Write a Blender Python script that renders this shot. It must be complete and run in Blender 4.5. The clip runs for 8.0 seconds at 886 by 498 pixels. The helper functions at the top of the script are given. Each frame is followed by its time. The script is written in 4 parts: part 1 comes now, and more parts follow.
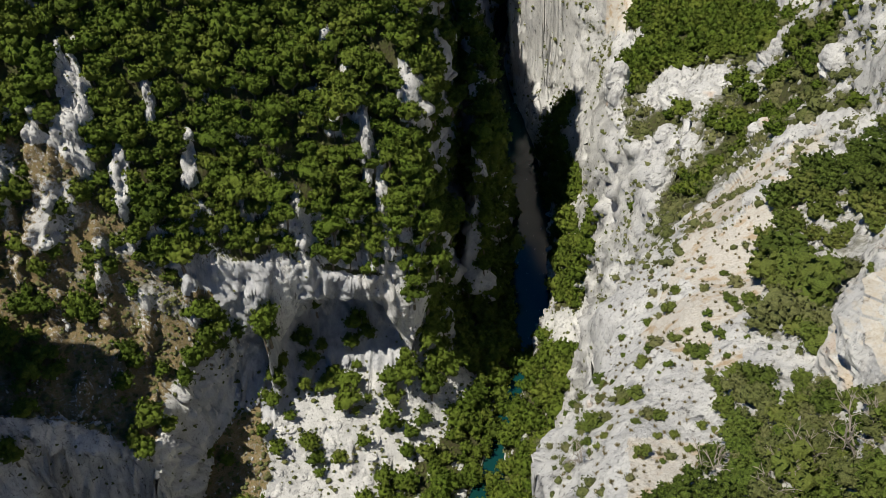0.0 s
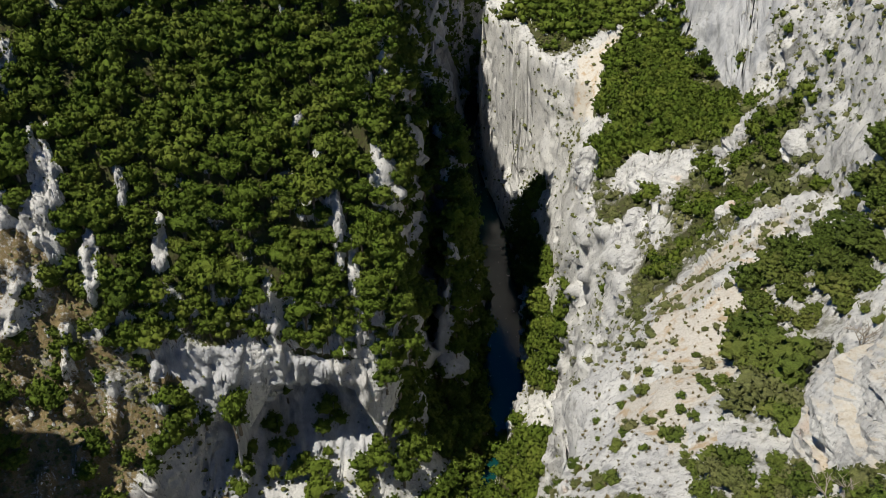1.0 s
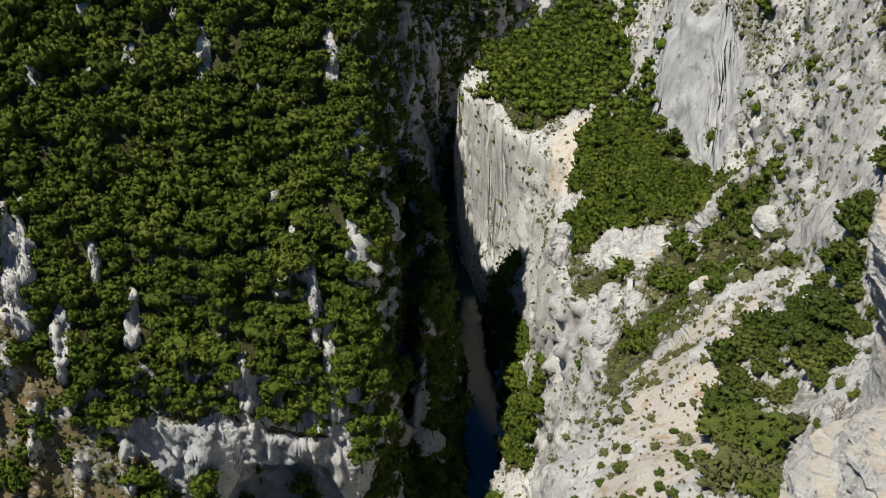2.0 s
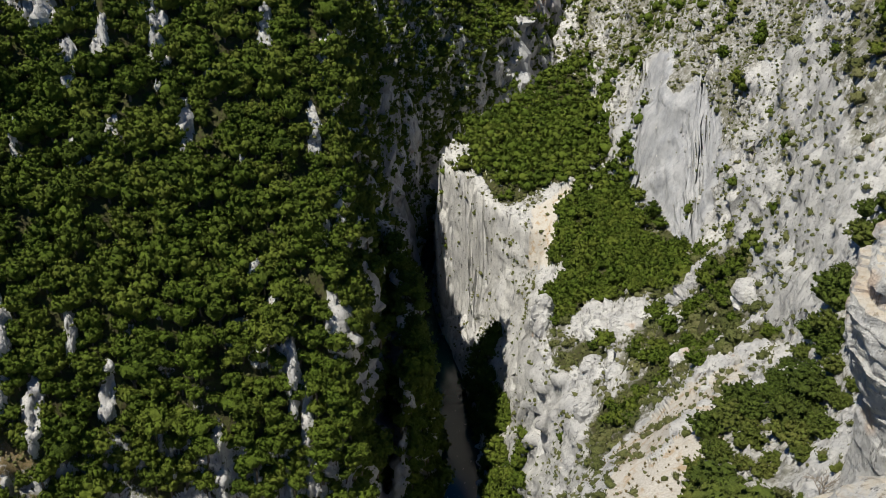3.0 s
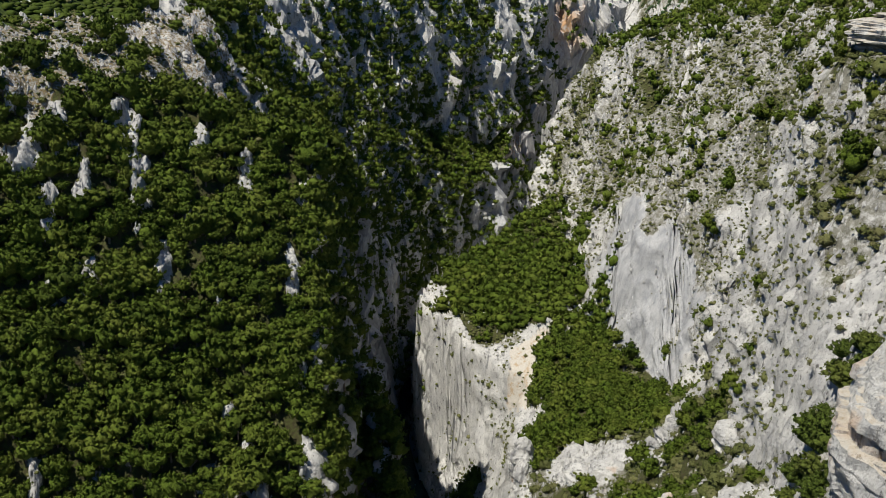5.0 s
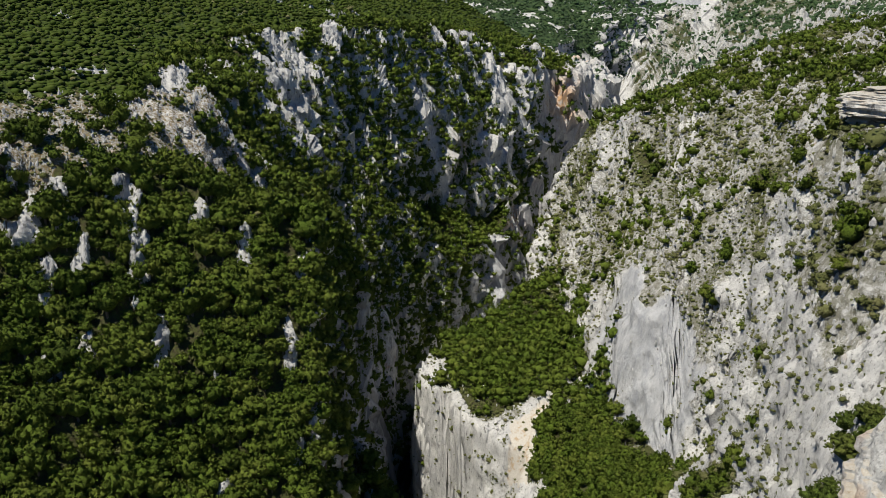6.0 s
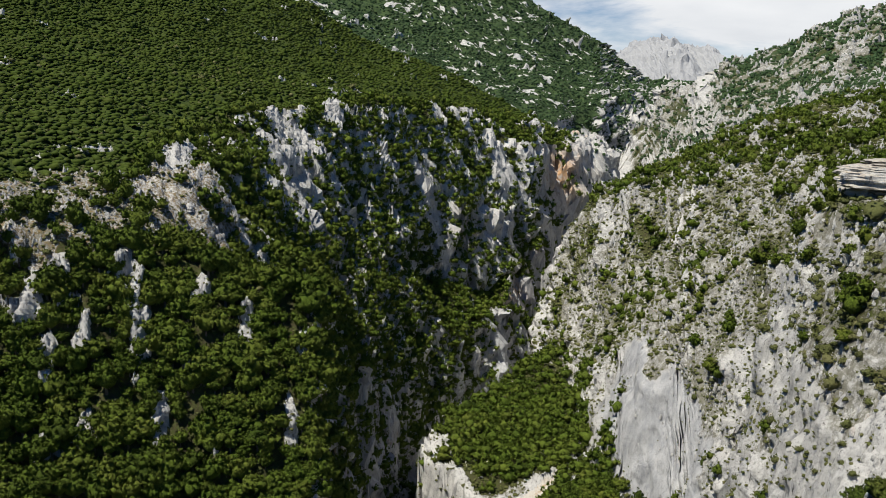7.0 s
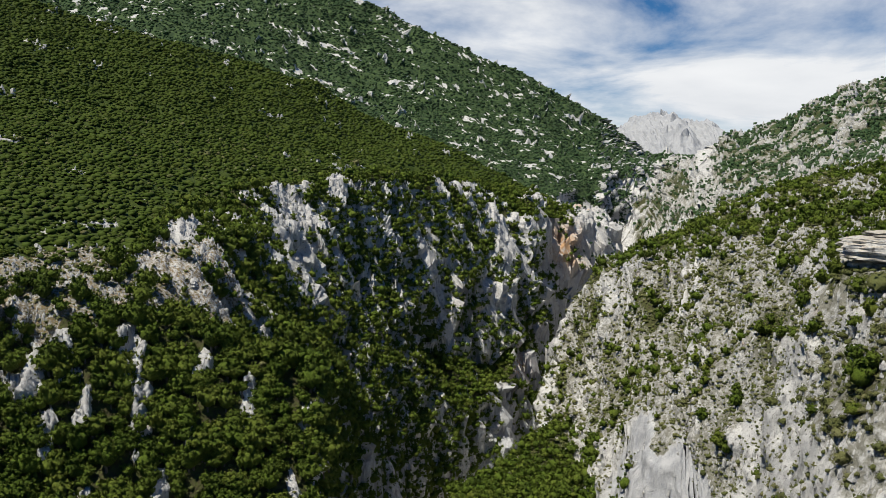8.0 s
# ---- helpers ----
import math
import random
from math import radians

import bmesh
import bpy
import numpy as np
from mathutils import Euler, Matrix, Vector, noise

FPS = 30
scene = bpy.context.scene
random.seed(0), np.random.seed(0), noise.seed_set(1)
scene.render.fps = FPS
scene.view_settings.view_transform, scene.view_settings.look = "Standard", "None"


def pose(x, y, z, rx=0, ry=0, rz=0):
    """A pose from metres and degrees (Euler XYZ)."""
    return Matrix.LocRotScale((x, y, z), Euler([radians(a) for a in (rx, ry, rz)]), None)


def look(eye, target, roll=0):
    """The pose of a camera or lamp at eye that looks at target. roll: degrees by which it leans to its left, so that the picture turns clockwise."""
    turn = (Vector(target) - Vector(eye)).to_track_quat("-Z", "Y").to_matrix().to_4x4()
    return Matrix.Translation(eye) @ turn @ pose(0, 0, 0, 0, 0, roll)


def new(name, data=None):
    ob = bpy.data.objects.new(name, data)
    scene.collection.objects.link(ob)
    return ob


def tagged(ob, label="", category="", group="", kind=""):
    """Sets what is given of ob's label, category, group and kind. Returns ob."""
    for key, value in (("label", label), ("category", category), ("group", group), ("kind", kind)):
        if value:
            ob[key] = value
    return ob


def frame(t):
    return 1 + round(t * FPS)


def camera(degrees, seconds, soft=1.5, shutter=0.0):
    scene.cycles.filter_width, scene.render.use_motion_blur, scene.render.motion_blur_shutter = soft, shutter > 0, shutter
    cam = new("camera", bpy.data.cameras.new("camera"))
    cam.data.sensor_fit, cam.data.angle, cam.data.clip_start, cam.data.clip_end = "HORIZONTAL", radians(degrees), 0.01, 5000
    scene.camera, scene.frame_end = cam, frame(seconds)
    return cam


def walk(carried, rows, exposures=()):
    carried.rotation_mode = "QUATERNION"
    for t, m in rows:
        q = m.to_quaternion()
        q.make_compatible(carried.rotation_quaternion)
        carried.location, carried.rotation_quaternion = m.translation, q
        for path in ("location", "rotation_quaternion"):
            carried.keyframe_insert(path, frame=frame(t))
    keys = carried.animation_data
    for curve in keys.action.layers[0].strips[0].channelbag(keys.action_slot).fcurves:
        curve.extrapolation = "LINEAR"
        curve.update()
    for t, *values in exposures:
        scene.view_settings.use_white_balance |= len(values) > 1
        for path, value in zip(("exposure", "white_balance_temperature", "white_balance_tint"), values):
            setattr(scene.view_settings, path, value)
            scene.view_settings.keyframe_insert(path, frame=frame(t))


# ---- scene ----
# The camera hangs still, 250 m over the river, and tilts up.
EYE = (0.0, 0.0, 250.0)
cam = camera(50.97, 8.0, 0.36)
ROWS = [  # seconds, yaw, pitch, roll
    (0.0, -0.111, -41.908, 1.891),
    (0.5, -0.885, -39.445, 1.510),
    (1.0, -1.614, -36.816, 1.039),
    (1.5, -2.275, -34.452, 0.645),
    (3.0, -3.808, -27.785, -0.490),
    (3.5, -4.175, -25.668, -0.763),
    (4.0, -4.588, -23.370, -0.962),
    (4.5, -4.916, -21.256, -1.034),
    (6.0, -5.280, -14.592, -0.681),
    (6.5, -5.259, -12.427, -0.522),
    (7.0, -5.247, -10.043, -0.319),
    (7.5, -5.200, -7.832, -0.159),
    (8.0, -5.078, -5.500, -0.011),
]
walk(cam, [(t, pose(*EYE, 90 + pitch, roll, yaw)) for t, yaw, pitch, roll in ROWS], [(0.0, 0.30), (1.5, 0.24), (3.5, 0.17), (8.0, 0.14)])

# ---- light ----
TO_SUN = Vector((-0.385, -0.20, 0.90)).normalized()
sun = new("sun", bpy.data.lights.new("sun", "SUN"))
sun.data.energy, sun.data.angle, sun.data.color = 5.0, radians(0.53), (1.0, 0.94, 0.82)
sun.matrix_world = look((0, 0, 900), Vector((0, 0, 900)) - TO_SUN)


def make_world():
    world = bpy.data.worlds.new("sky")
    scene.world = world
    world.use_nodes = True
    nt = world.node_tree
    nodes, links = nt.nodes, nt.links
    nodes.clear()
    out = nodes.new("ShaderNodeOutputWorld")
    back = nodes.new("ShaderNodeBackground")
    sky = nodes.new("ShaderNodeTexSky")
    sky.sky_type = "NISHITA"
    sky.sun_disc = False
    sky.sun_elevation = math.asin(TO_SUN.z)
    sky.sun_rotation = math.atan2(TO_SUN.x, TO_SUN.y)
    sky.altitude = 1200
    sky.air_density, sky.dust_density, sky.ozone_density = 0.75, 0.0, 6.0
    back.inputs["Strength"].default_value = 0.05
    # clouds on a flat deck: the direction over its height
    co = nodes.new("ShaderNodeTexCoord")
    split = nodes.new("ShaderNodeSeparateXYZ")
    links.new(co.outputs["Generated"], split.inputs[0])
    up = nodes.new("ShaderNodeMath"); up.operation = "ADD"; up.inputs[1].default_value = 0.22
    links.new(split.outputs["Z"], up.inputs[0])
    top = nodes.new("ShaderNodeMath"); top.operation = "MAXIMUM"; top.inputs[1].default_value = 0.05
    links.new(up.outputs[0], top.inputs[0])
    flat = nodes.new("ShaderNodeCombineXYZ")
    for i, axis in enumerate("XY"):
        d = nodes.new("ShaderNodeMath"); d.operation = "DIVIDE"
        links.new(split.outputs[axis], d.inputs[0]); links.new(top.outputs[0], d.inputs[1])
        links.new(d.outputs[0], flat.inputs[i])
    grow = nodes.new("ShaderNodeMapping")
    grow.inputs["Scale"].default_value = (0.8, 0.8, 1.0)
    grow.inputs["Location"].default_value = (3.1, 1.35, 0.0)
    links.new(flat.outputs[0], grow.inputs["Vector"])
    puff = nodes.new("ShaderNodeTexNoise")
    puff.inputs["Scale"].default_value = 1.7
    puff.inputs["Detail"].default_value = 9
    puff.inputs["Roughness"].default_value = 0.58
    puff.inputs["Distortion"].default_value = 0.35
    links.new(grow.outputs[0], puff.inputs["Vector"])
    cut = nodes.new("ShaderNodeValToRGB")
    cut.color_ramp.elements[0].position, cut.color_ramp.elements[1].position = 0.42, 0.68
    # the bank of cloud lies over the mountains ahead and to the right
    side = nodes.new("ShaderNodeVectorMath"); side.operation = "DOT_PRODUCT"
    side.inputs[1].default_value = (0.45, 0.89, 0.0)
    links.new(co.outputs["Generated"], side.inputs[0])
    bank = nodes.new("ShaderNodeMapRange"); bank.interpolation_type = "SMOOTHSTEP"
    for i, k in ((1, 0.80), (2, 0.97), (3, -0.20), (4, 0.12)):
        bank.inputs[i].default_value = k
    links.new(side.outputs["Value"], bank.inputs[0])
    thick = nodes.new("ShaderNodeMath"); thick.operation = "ADD"
    links.new(puff.outputs["Fac"], thick.inputs[0]); links.new(bank.outputs[0], thick.inputs[1])
    # overhead the sky is clear
    high = nodes.new("ShaderNodeMapRange"); high.interpolation_type = "SMOOTHSTEP"
    for i, k in ((1, 0.18), (2, 0.50), (3, 0.0), (4, -0.16)):
        high.inputs[i].default_value = k
    links.new(split.outputs["Z"], high.inputs[0])
    clearer = nodes.new("ShaderNodeMath"); clearer.operation = "ADD"
    links.new(thick.outputs[0], clearer.inputs[0]); links.new(high.outputs[0], clearer.inputs[1])
    links.new(clearer.outputs[0], cut.inputs[0])
    shade = nodes.new("ShaderNodeTexNoise")
    shade.inputs["Scale"].default_value = 2.3
    shade.inputs["Detail"].default_value = 6
    links.new(grow.outputs[0], shade.inputs["Vector"])
    white = nodes.new("ShaderNodeValToRGB")
    white.color_ramp.elements[0].position, white.color_ramp.elements[1].position = 0.3, 0.75
    white.color_ramp.elements[0].color = (13.2, 13.7, 14.4, 1)
    white.color_ramp.elements[1].color = (17.0, 17.2, 17.4, 1)
    links.new(shade.outputs["Fac"], white.inputs[0])
    mix = nodes.new("ShaderNodeMix"); mix.data_type = "RGBA"
    links.new(cut.outputs["Color"], mix.inputs["Factor"])
    clear = nodes.new("ShaderNodeHueSaturation")
    clear.inputs["Saturation"].default_value, clear.inputs["Value"].default_value = 1.25, 1.3
    links.new(sky.outputs[0], clear.inputs["Color"])
    links.new(clear.outputs[0], mix.inputs["A"])
    links.new(white.outputs["Color"], mix.inputs["B"])
    links.new(mix.outputs["Result"], back.inputs["Color"])
    links.new(back.outputs[0], out.inputs["Surface"])


make_world()

# ---- numbers for shapes ----
def hashed(ix, iy, iz, seed):
    h = (ix * 374761393 + iy * 668265263 + iz * 2147483647 + seed * 974634541) & 0xFFFFFFFF
    h = ((h ^ (h >> 13)) * 1274126177) & 0xFFFFFFFF
    h = ((h ^ (h >> 16)) * 2246822519) & 0xFFFFFFFF
    return ((h ^ (h >> 15)) & 0xFFFFFF) / float(0xFFFFFF) * 2 - 1


def smooth_noise(x, y, z, seed=0):
    """Value noise, -1 to 1."""
    x, y, z = np.broadcast_arrays(x, y, z)
    fx, fy, fz = np.floor(x), np.floor(y), np.floor(z)
    ix, iy, iz = fx.astype(np.int64), fy.astype(np.int64), fz.astype(np.int64)
    u, v, w = x - fx, y - fy, z - fz
    u, v, w = u * u * (3 - 2 * u), v * v * (3 - 2 * v), w * w * (3 - 2 * w)
    total = 0
    flat = iz.size and not w.any()
    for a in (0, 1):
        for b in (0, 1):
            for c in (0,) if flat else (0, 1):
                k = (u if a else 1 - u) * (v if b else 1 - v) * (w if c else 1 - w)
                total = total + k * hashed(ix + a, iy + b, iz + c, seed)
    return total


def rough_noise(x, y, z, octaves=4, seed=0, gain=0.5):
    total, amount, size = 0, 1.0, 1.0
    for i in range(octaves):
        total = total + amount * smooth_noise(x * size, y * size, z * size, seed + i * 17)
        amount *= gain
        size *= 2.03
    return total


def ridged(x, y, z, octaves=4, seed=0, gain=0.5):
    """Sharp crests: about 0 to 1."""
    total, amount, size = 0, 0.5, 1.0
    for i in range(octaves):
        total = total + amount * (1 - 2 * np.abs(smooth_noise(x * size, y * size, z * size, seed + i * 13)))
        amount *= gain
        size *= 2.1
    return total


def ramp(v, low, high):
    k = np.clip((v - low) / (high - low), 0, 1)
    return k * k * (3 - 2 * k)


# ---- lines of the gorge: (y, x, z) ----
RIVER = [(-900, -150, 0), (-200, -60, 0), (0, -45, 0), (50, -38, 0), (120, -14, 0), (176, 8, 0), (215, 20, 0), (242, 24, 0), (300, 29, 0),
         (337, 27, 0), (374, 23, 0), (400, 20, 0), (420, 19, 0), (488, 27, 0), (540, 66, 0), (600, 108, 0), (700, 156, 0), (790, 188, 0), (840, 226, 0),
         (865, 266, 0), (1000, 288, 0), (1200, 315, 0), (1350, 420, 0), (1500, 540, 0), (2500, 1150, 0), (4900, 2000, 0)]
LEFT_FOOT = [(-900, -215, 20), (0, -150, 10), (144, -126, 8), (147.5, -110, 10), (149, -82, 12), (160, -78, 12), (172, -74, 20), (178, -64, 26), (183, -52, 24), (187, -38, 20),
             (192, -12, 20), (200, -4, 25), (220, -1, 15), (260, 3, 6), (300, 8, 5), (340, 11, 4), (400, 13, 5), (420, 12.5, 5), (488, 21, 5), (540, 58, 5), (600, 99, 5),
             (700, 147, 5), (790, 176, 6), (840, 212, 6), (865, 255, 6), (1000, 275, 10), (1200, 300, 20), (1500, 500, 40), (2500, 1100, 80), (4900, 1900, 150)]
LEFT_LIP = [(-900, -260, 80), (0, -158, 60), (144, -130, 56), (147.5, -116, 44), (149, -88, 44), (160, -83, 47), (176, -79, 50), (184, -73, 56), (192, -68, 67), (195, -44, 66),
            (197, -18, 62), (202, -11, 80), (220, -12, 108), (258, -14, 152), (290, -16, 185), (320, -28, 150), (360, -17, 122), (400, -4, 112), (420, 1, 113),
            (480, 13, 100), (540, 44, 88), (600, 76, 88), (640, 96, 92), (700, 126, 100), (790, 168, 130), (840, 204, 110), (865, 247, 90), (1000, 265, 100), (1200, 285, 120),
            (1500, 480, 150), (2500, 1080, 180), (4900, 1880, 200)]
LEFT_STEP = [(-900, -290, 150), (0, -175, 190), (118, -150, 185), (143, -142, 180), (150, -150, 66), (165, -142, 74), (180, -130, 81), (190, -114, 85), (200, -98, 92), (210, -80, 101), (220, -70, 115), (258, -70, 155),
             (290, -60, 197), (330, -55, 190), (400, -32, 172), (460, -20, 165), (510, -8, 152), (560, 14, 141), (600, 37, 132), (640, 60, 112), (665, 88, 102), (700, 116, 110), (790, 160, 150),
             (840, 196, 150), (865, 240, 130), (1000, 258, 150), (1200, 272, 150), (1500, 460, 200), (2500, 1050, 230), (4900, 1850, 230)]
LEFT_BROW = [(-900, -310, 180), (0, -195, 207), (118, -170, 203), (143, -165, 200), (150, -190, 95), (190, -145, 105), (205, -124, 117), (220, -110, 130), (258, -95, 164), (290, -76, 200),
             (330, -72, 206), (400, -58, 214), (460, -52, 215), (510, -40, 213), (560, -19, 208), (600, 8, 202), (640, 34, 188), (665, 60, 177), (700, 90, 174), (790, 150, 200), (840, 184, 194),
             (865, 232, 182), (1000, 250, 182), (1200, 262, 175), (1500, 445, 218), (2500, 1020, 240), (4900, 1820, 240)]
LEFT_RIM = [(-900, -330, 215), (0, -220, 225), (118, -210, 222), (150, -230, 130), (190, -175, 124), (220, -150, 142), (258, -120, 172), (290, -90, 203),
            (330, -85, 212), (440, -82, 228), (540, -52, 236), (650, 10, 236), (790, 98, 228), (900, 165, 212), (1000, 205, 198), (1200, 250, 200),
            (1500, 430, 235), (2200, 690, 255), (4900, 1400, 260)]
LEFT_HILL = [(-900, -700, 270), (0, -600, 270), (290, -420, 262), (540, -330, 285), (790, -150, 315), (1000, -50, 330), (1250, 20, 280), (1500, 120, 300),
             (2200, 550, 373), (4900, 1200, 300)]
LEFT_FAR = [(-900, -1800, 520), (0, -1700, 560), (1000, -900, 570), (1300, -620, 420), (1600, -330, 430), (2200, 0, 617), (3000, 300, 560), (4900, 900, 480)]
RIGHT_FOOT = [(-900, -120, 30), (0, -8, 60), (49, 2, 60), (66, 6, 60), (90, 13, 50), (112, 20, 40), (126, 25, 32), (176, 28, 16), (200, 38, 28),
              (240, 46, 36), (262, 46, 33), (300, 46, 30), (323, 52, 44), (340, 49, 36), (355, 42, 30), (378, 34.5, 18), (400, 27, 8), (440, 34, 4), (488, 36, 4), (540, 78, 4),
              (590, 117, 4), (700, 168, 5), (790, 202, 5), (840, 240, 6), (865, 278, 6), (1000, 300, 20), (1200, 330, 60), (1500, 560, 60), (2500, 1180, 100), (4900, 2030, 150)]
RIGHT_LIP = [(-900, -80, 160), (0, -4, 172), (49, 5, 168), (66, 10, 160), (90, 18, 152), (112, 27, 142), (126, 31, 134), (150, 40, 118),
             (200, 47, 100), (240, 50.5, 90), (262, 51.5, 88), (280, 54, 80), (300, 58, 80), (323, 61, 84), (340, 53, 86), (355, 44.5, 86), (378, 36.5, 86), (402, 28, 85),
             (425, 40, 86), (480, 82, 92), (520, 106, 95), (560, 114, 98), (575, 118, 110), (590, 121, 120), (620, 130, 125), (700, 175, 130),
             (865, 285, 120), (1000, 308, 125), (1200, 345, 140), (1500, 590, 140), (2500, 1210, 180), (4900, 2060, 200)]
RIGHT_SHELF = [(-900, -50, 190), (0, 10, 188), (49, 14, 178), (66, 20, 168), (90, 32, 160), (112, 44, 158), (129, 59, 157), (150, 62, 146),
               (200, 72, 120), (262, 78, 98), (330, 75, 93), (400, 68, 90), (480, 95, 96), (520, 109, 97), (590, 126, 140), (700, 190, 150), (865, 295, 150), (1000, 320, 155),
               (1200, 360, 180), (1500, 620, 170), (2500, 1240, 200), (4900, 2090, 220)]
RIGHT_BASE = [(-900, -30, 192), (0, 24, 186), (49, 34, 180), (79, 45, 170), (112, 62, 163), (129, 70, 160), (150, 76, 150), (167, 78, 150), (200, 85, 148), (220, 93, 128),
              (264, 112, 101), (286, 107, 98), (329, 97, 97), (395, 102, 97), (440, 108, 97), (520, 113, 99), (590, 130, 150), (700, 200, 160), (865, 305, 165), (1000, 332, 175),
              (1200, 375, 205), (1500, 650, 200), (2500, 1270, 230), (4900, 2120, 240)]
RIGHT_TOP = [(-900, 0, 205), (0, 34, 200), (49, 44, 192), (79, 58, 184), (100, 66, 172), (112, 69, 172), (129, 77, 182), (150, 84, 186), (167, 88, 190),
             (200, 97, 193), (220, 103, 186), (264, 126, 152), (300, 120, 135), (330, 110, 140), (357, 113, 146), (395, 112, 125), (440, 115, 112),
             (520, 118, 108), (590, 134, 160), (700, 215, 170), (865, 318, 180), (1000, 345, 195), (1200, 390, 228), (1500, 690, 225), (2500, 1310, 250), (4900, 2160, 260)]
RIGHT_RIM = [(-900, 40, 224), (0, 65, 222), (49, 85, 222), (100, 96, 212), (129, 106, 220), (150, 110, 218), (167, 106, 219), (200, 111, 221), (220, 117, 222), (265, 146, 223), (362, 178, 214),
             (450, 170, 200), (533, 150, 183), (590, 150, 178), (650, 185, 180), (700, 225, 182), (865, 330, 195), (1000, 370, 215), (1200, 410, 250), (1500, 760, 245),
             (2500, 1400, 260), (4900, 2250, 270)]
RIGHT_HILL = [(-900, 300, 260), (0, 200, 252), (200, 225, 248), (265, 245, 248), (362, 270, 246), (450, 290, 243), (590, 290, 233), (900, 440, 245),
              (1050, 560, 300), (1200, 660, 345), (1500, 950, 330), (2500, 1700, 330), (4900, 2600, 330)]
RIGHT_FAR = [(-900, 1800, 420), (0, 1700, 430), (900, 1700, 430), (1200, 1700, 560), (2500, 2600, 480), (4900, 3400, 450)]


def line_at(line, y):
    a = np.array(line, float)
    return np.interp(y, a[:, 0], a[:, 1]), np.interp(y, a[:, 0], a[:, 2])


def river_half(y):
    """Half the river's width: choked by boulders and trees where it comes in."""
    return 1.2 + 5.3 * ramp(y, 222, 250) - 3.0 * ramp(y, 345, 375)


def flute(x, y):
    """1 on the crest of a buttress of the left wall, -1 in the gully between two."""
    n = smooth_noise(y / 15.0, x / 45.0, 0.0, 81) + 0.3 * smooth_noise(y / 6.0, x / 22.0, 0.0, 83)
    return np.clip(1 - 2.2 * np.abs(n), -1, 1)


# a thin wooded fin that stands in the gorge before the left wall: x, y, z along its crest
FIN = [(8, 244, 46), (9, 250, 60), (9, 260, 70), (8.5, 270, 78), (8, 283, 85), (6, 297, 92), (0, 320, 100)]


def fin_height(x, y):
    top = np.full(np.shape(x), -50.0)
    for (ax, ay, az), (bx, by, bz) in zip(FIN, FIN[1:]):
        k = np.clip(((x - ax) * (bx - ax) + (y - ay) * (by - ay)) / ((bx - ax) ** 2 + (by - ay) ** 2), 0, 1)
        away = np.hypot(x - ax - k * (bx - ax), y - ay - k * (by - ay))
        top = np.maximum(top, az + k * (bz - az) - 9.0 * np.maximum(away - 0.8, 0))
    return top


def ground(x, y):
    """Height of the ground over the plan."""
    x, y = np.asarray(x, float), np.asarray(y, float)
    far = 1 + np.clip(np.hypot(x, y) - 450, 0, 3000) / 330
    wx = 4.0 * far * rough_noise(x / (34 * far), y / (34 * far), 0.0, 3, 3) + 1.2 * smooth_noise(x / 7.5, y / 7.5, 3.0, 9)
    wy = 4.0 * far * rough_noise(x / (34 * far), y / (34 * far), 0.0, 3, 5) + 1.2 * smooth_noise(x / 7.5, y / 7.5, 7.0, 11)
    rx0, _ = line_at(RIVER, y)
    calm = ramp(np.abs(x - rx0), river_half(y) + 0.5, river_half(y) + 4)
    x, y = x + wx * calm, y + wy * calm
    rx, _ = line_at(RIVER, y)
    room = rx - river_half(y) - 2 - x
    x = x - flute(x, y) * np.clip(0.4 * room, 0, 8.5) * ramp(y, 325, 380) * ramp(y, 1050, 850) * ramp(room, 190, 120)
    zero = np.zeros_like(rx)
    pts = [(zero - 5200, zero + 700)]
    for line in (LEFT_FAR, LEFT_HILL, LEFT_RIM, LEFT_BROW, LEFT_STEP, LEFT_LIP, LEFT_FOOT):
        pts.append(line_at(line, y))
    w = river_half(y)
    pts += [(rx - w - 2.5, zero + 1.5), (rx - w, zero - 6), (rx + w, zero - 6), (rx + w + 2.5, zero + 2)]
    for line in (RIGHT_FOOT, RIGHT_LIP, RIGHT_SHELF, RIGHT_BASE, RIGHT_TOP, RIGHT_RIM, RIGHT_HILL, RIGHT_FAR):
        pts.append(line_at(line, y))
    pts.append((zero + 5200, zero + 520))
    z = zero + pts[0][1]
    before, height = pts[0]
    for nx, nz in pts[1:]:
        nx = np.maximum(nx, before + 0.6)
        k = np.clip((x - before) / (nx - before), 0, 1)
        z = np.where(x > before, height + (nz - height) * k, z)
        before, height = nx, nz
    z = np.where(x < rx, np.maximum(z, fin_height(x, y)), z)
    # the bare massif that closes the valley
    px, py = x - 1480, y - 4250
    gullies = ridged(x / 120, y / 420, 2.0, 4, 31)
    massif = 185 * np.exp(-(px / 430) ** 4 - (py / 420) ** 4) * (0.70 + 0.40 * gullies + 0.16 * np.exp(-((px + 90) / 130) ** 2))
    z = z + massif * ramp(y, 3300, 3800)
    z = z + calm * far ** 0.8 * (1.6 * rough_noise(x / 24, y / 24, 0.0, 3, 21))
    return z

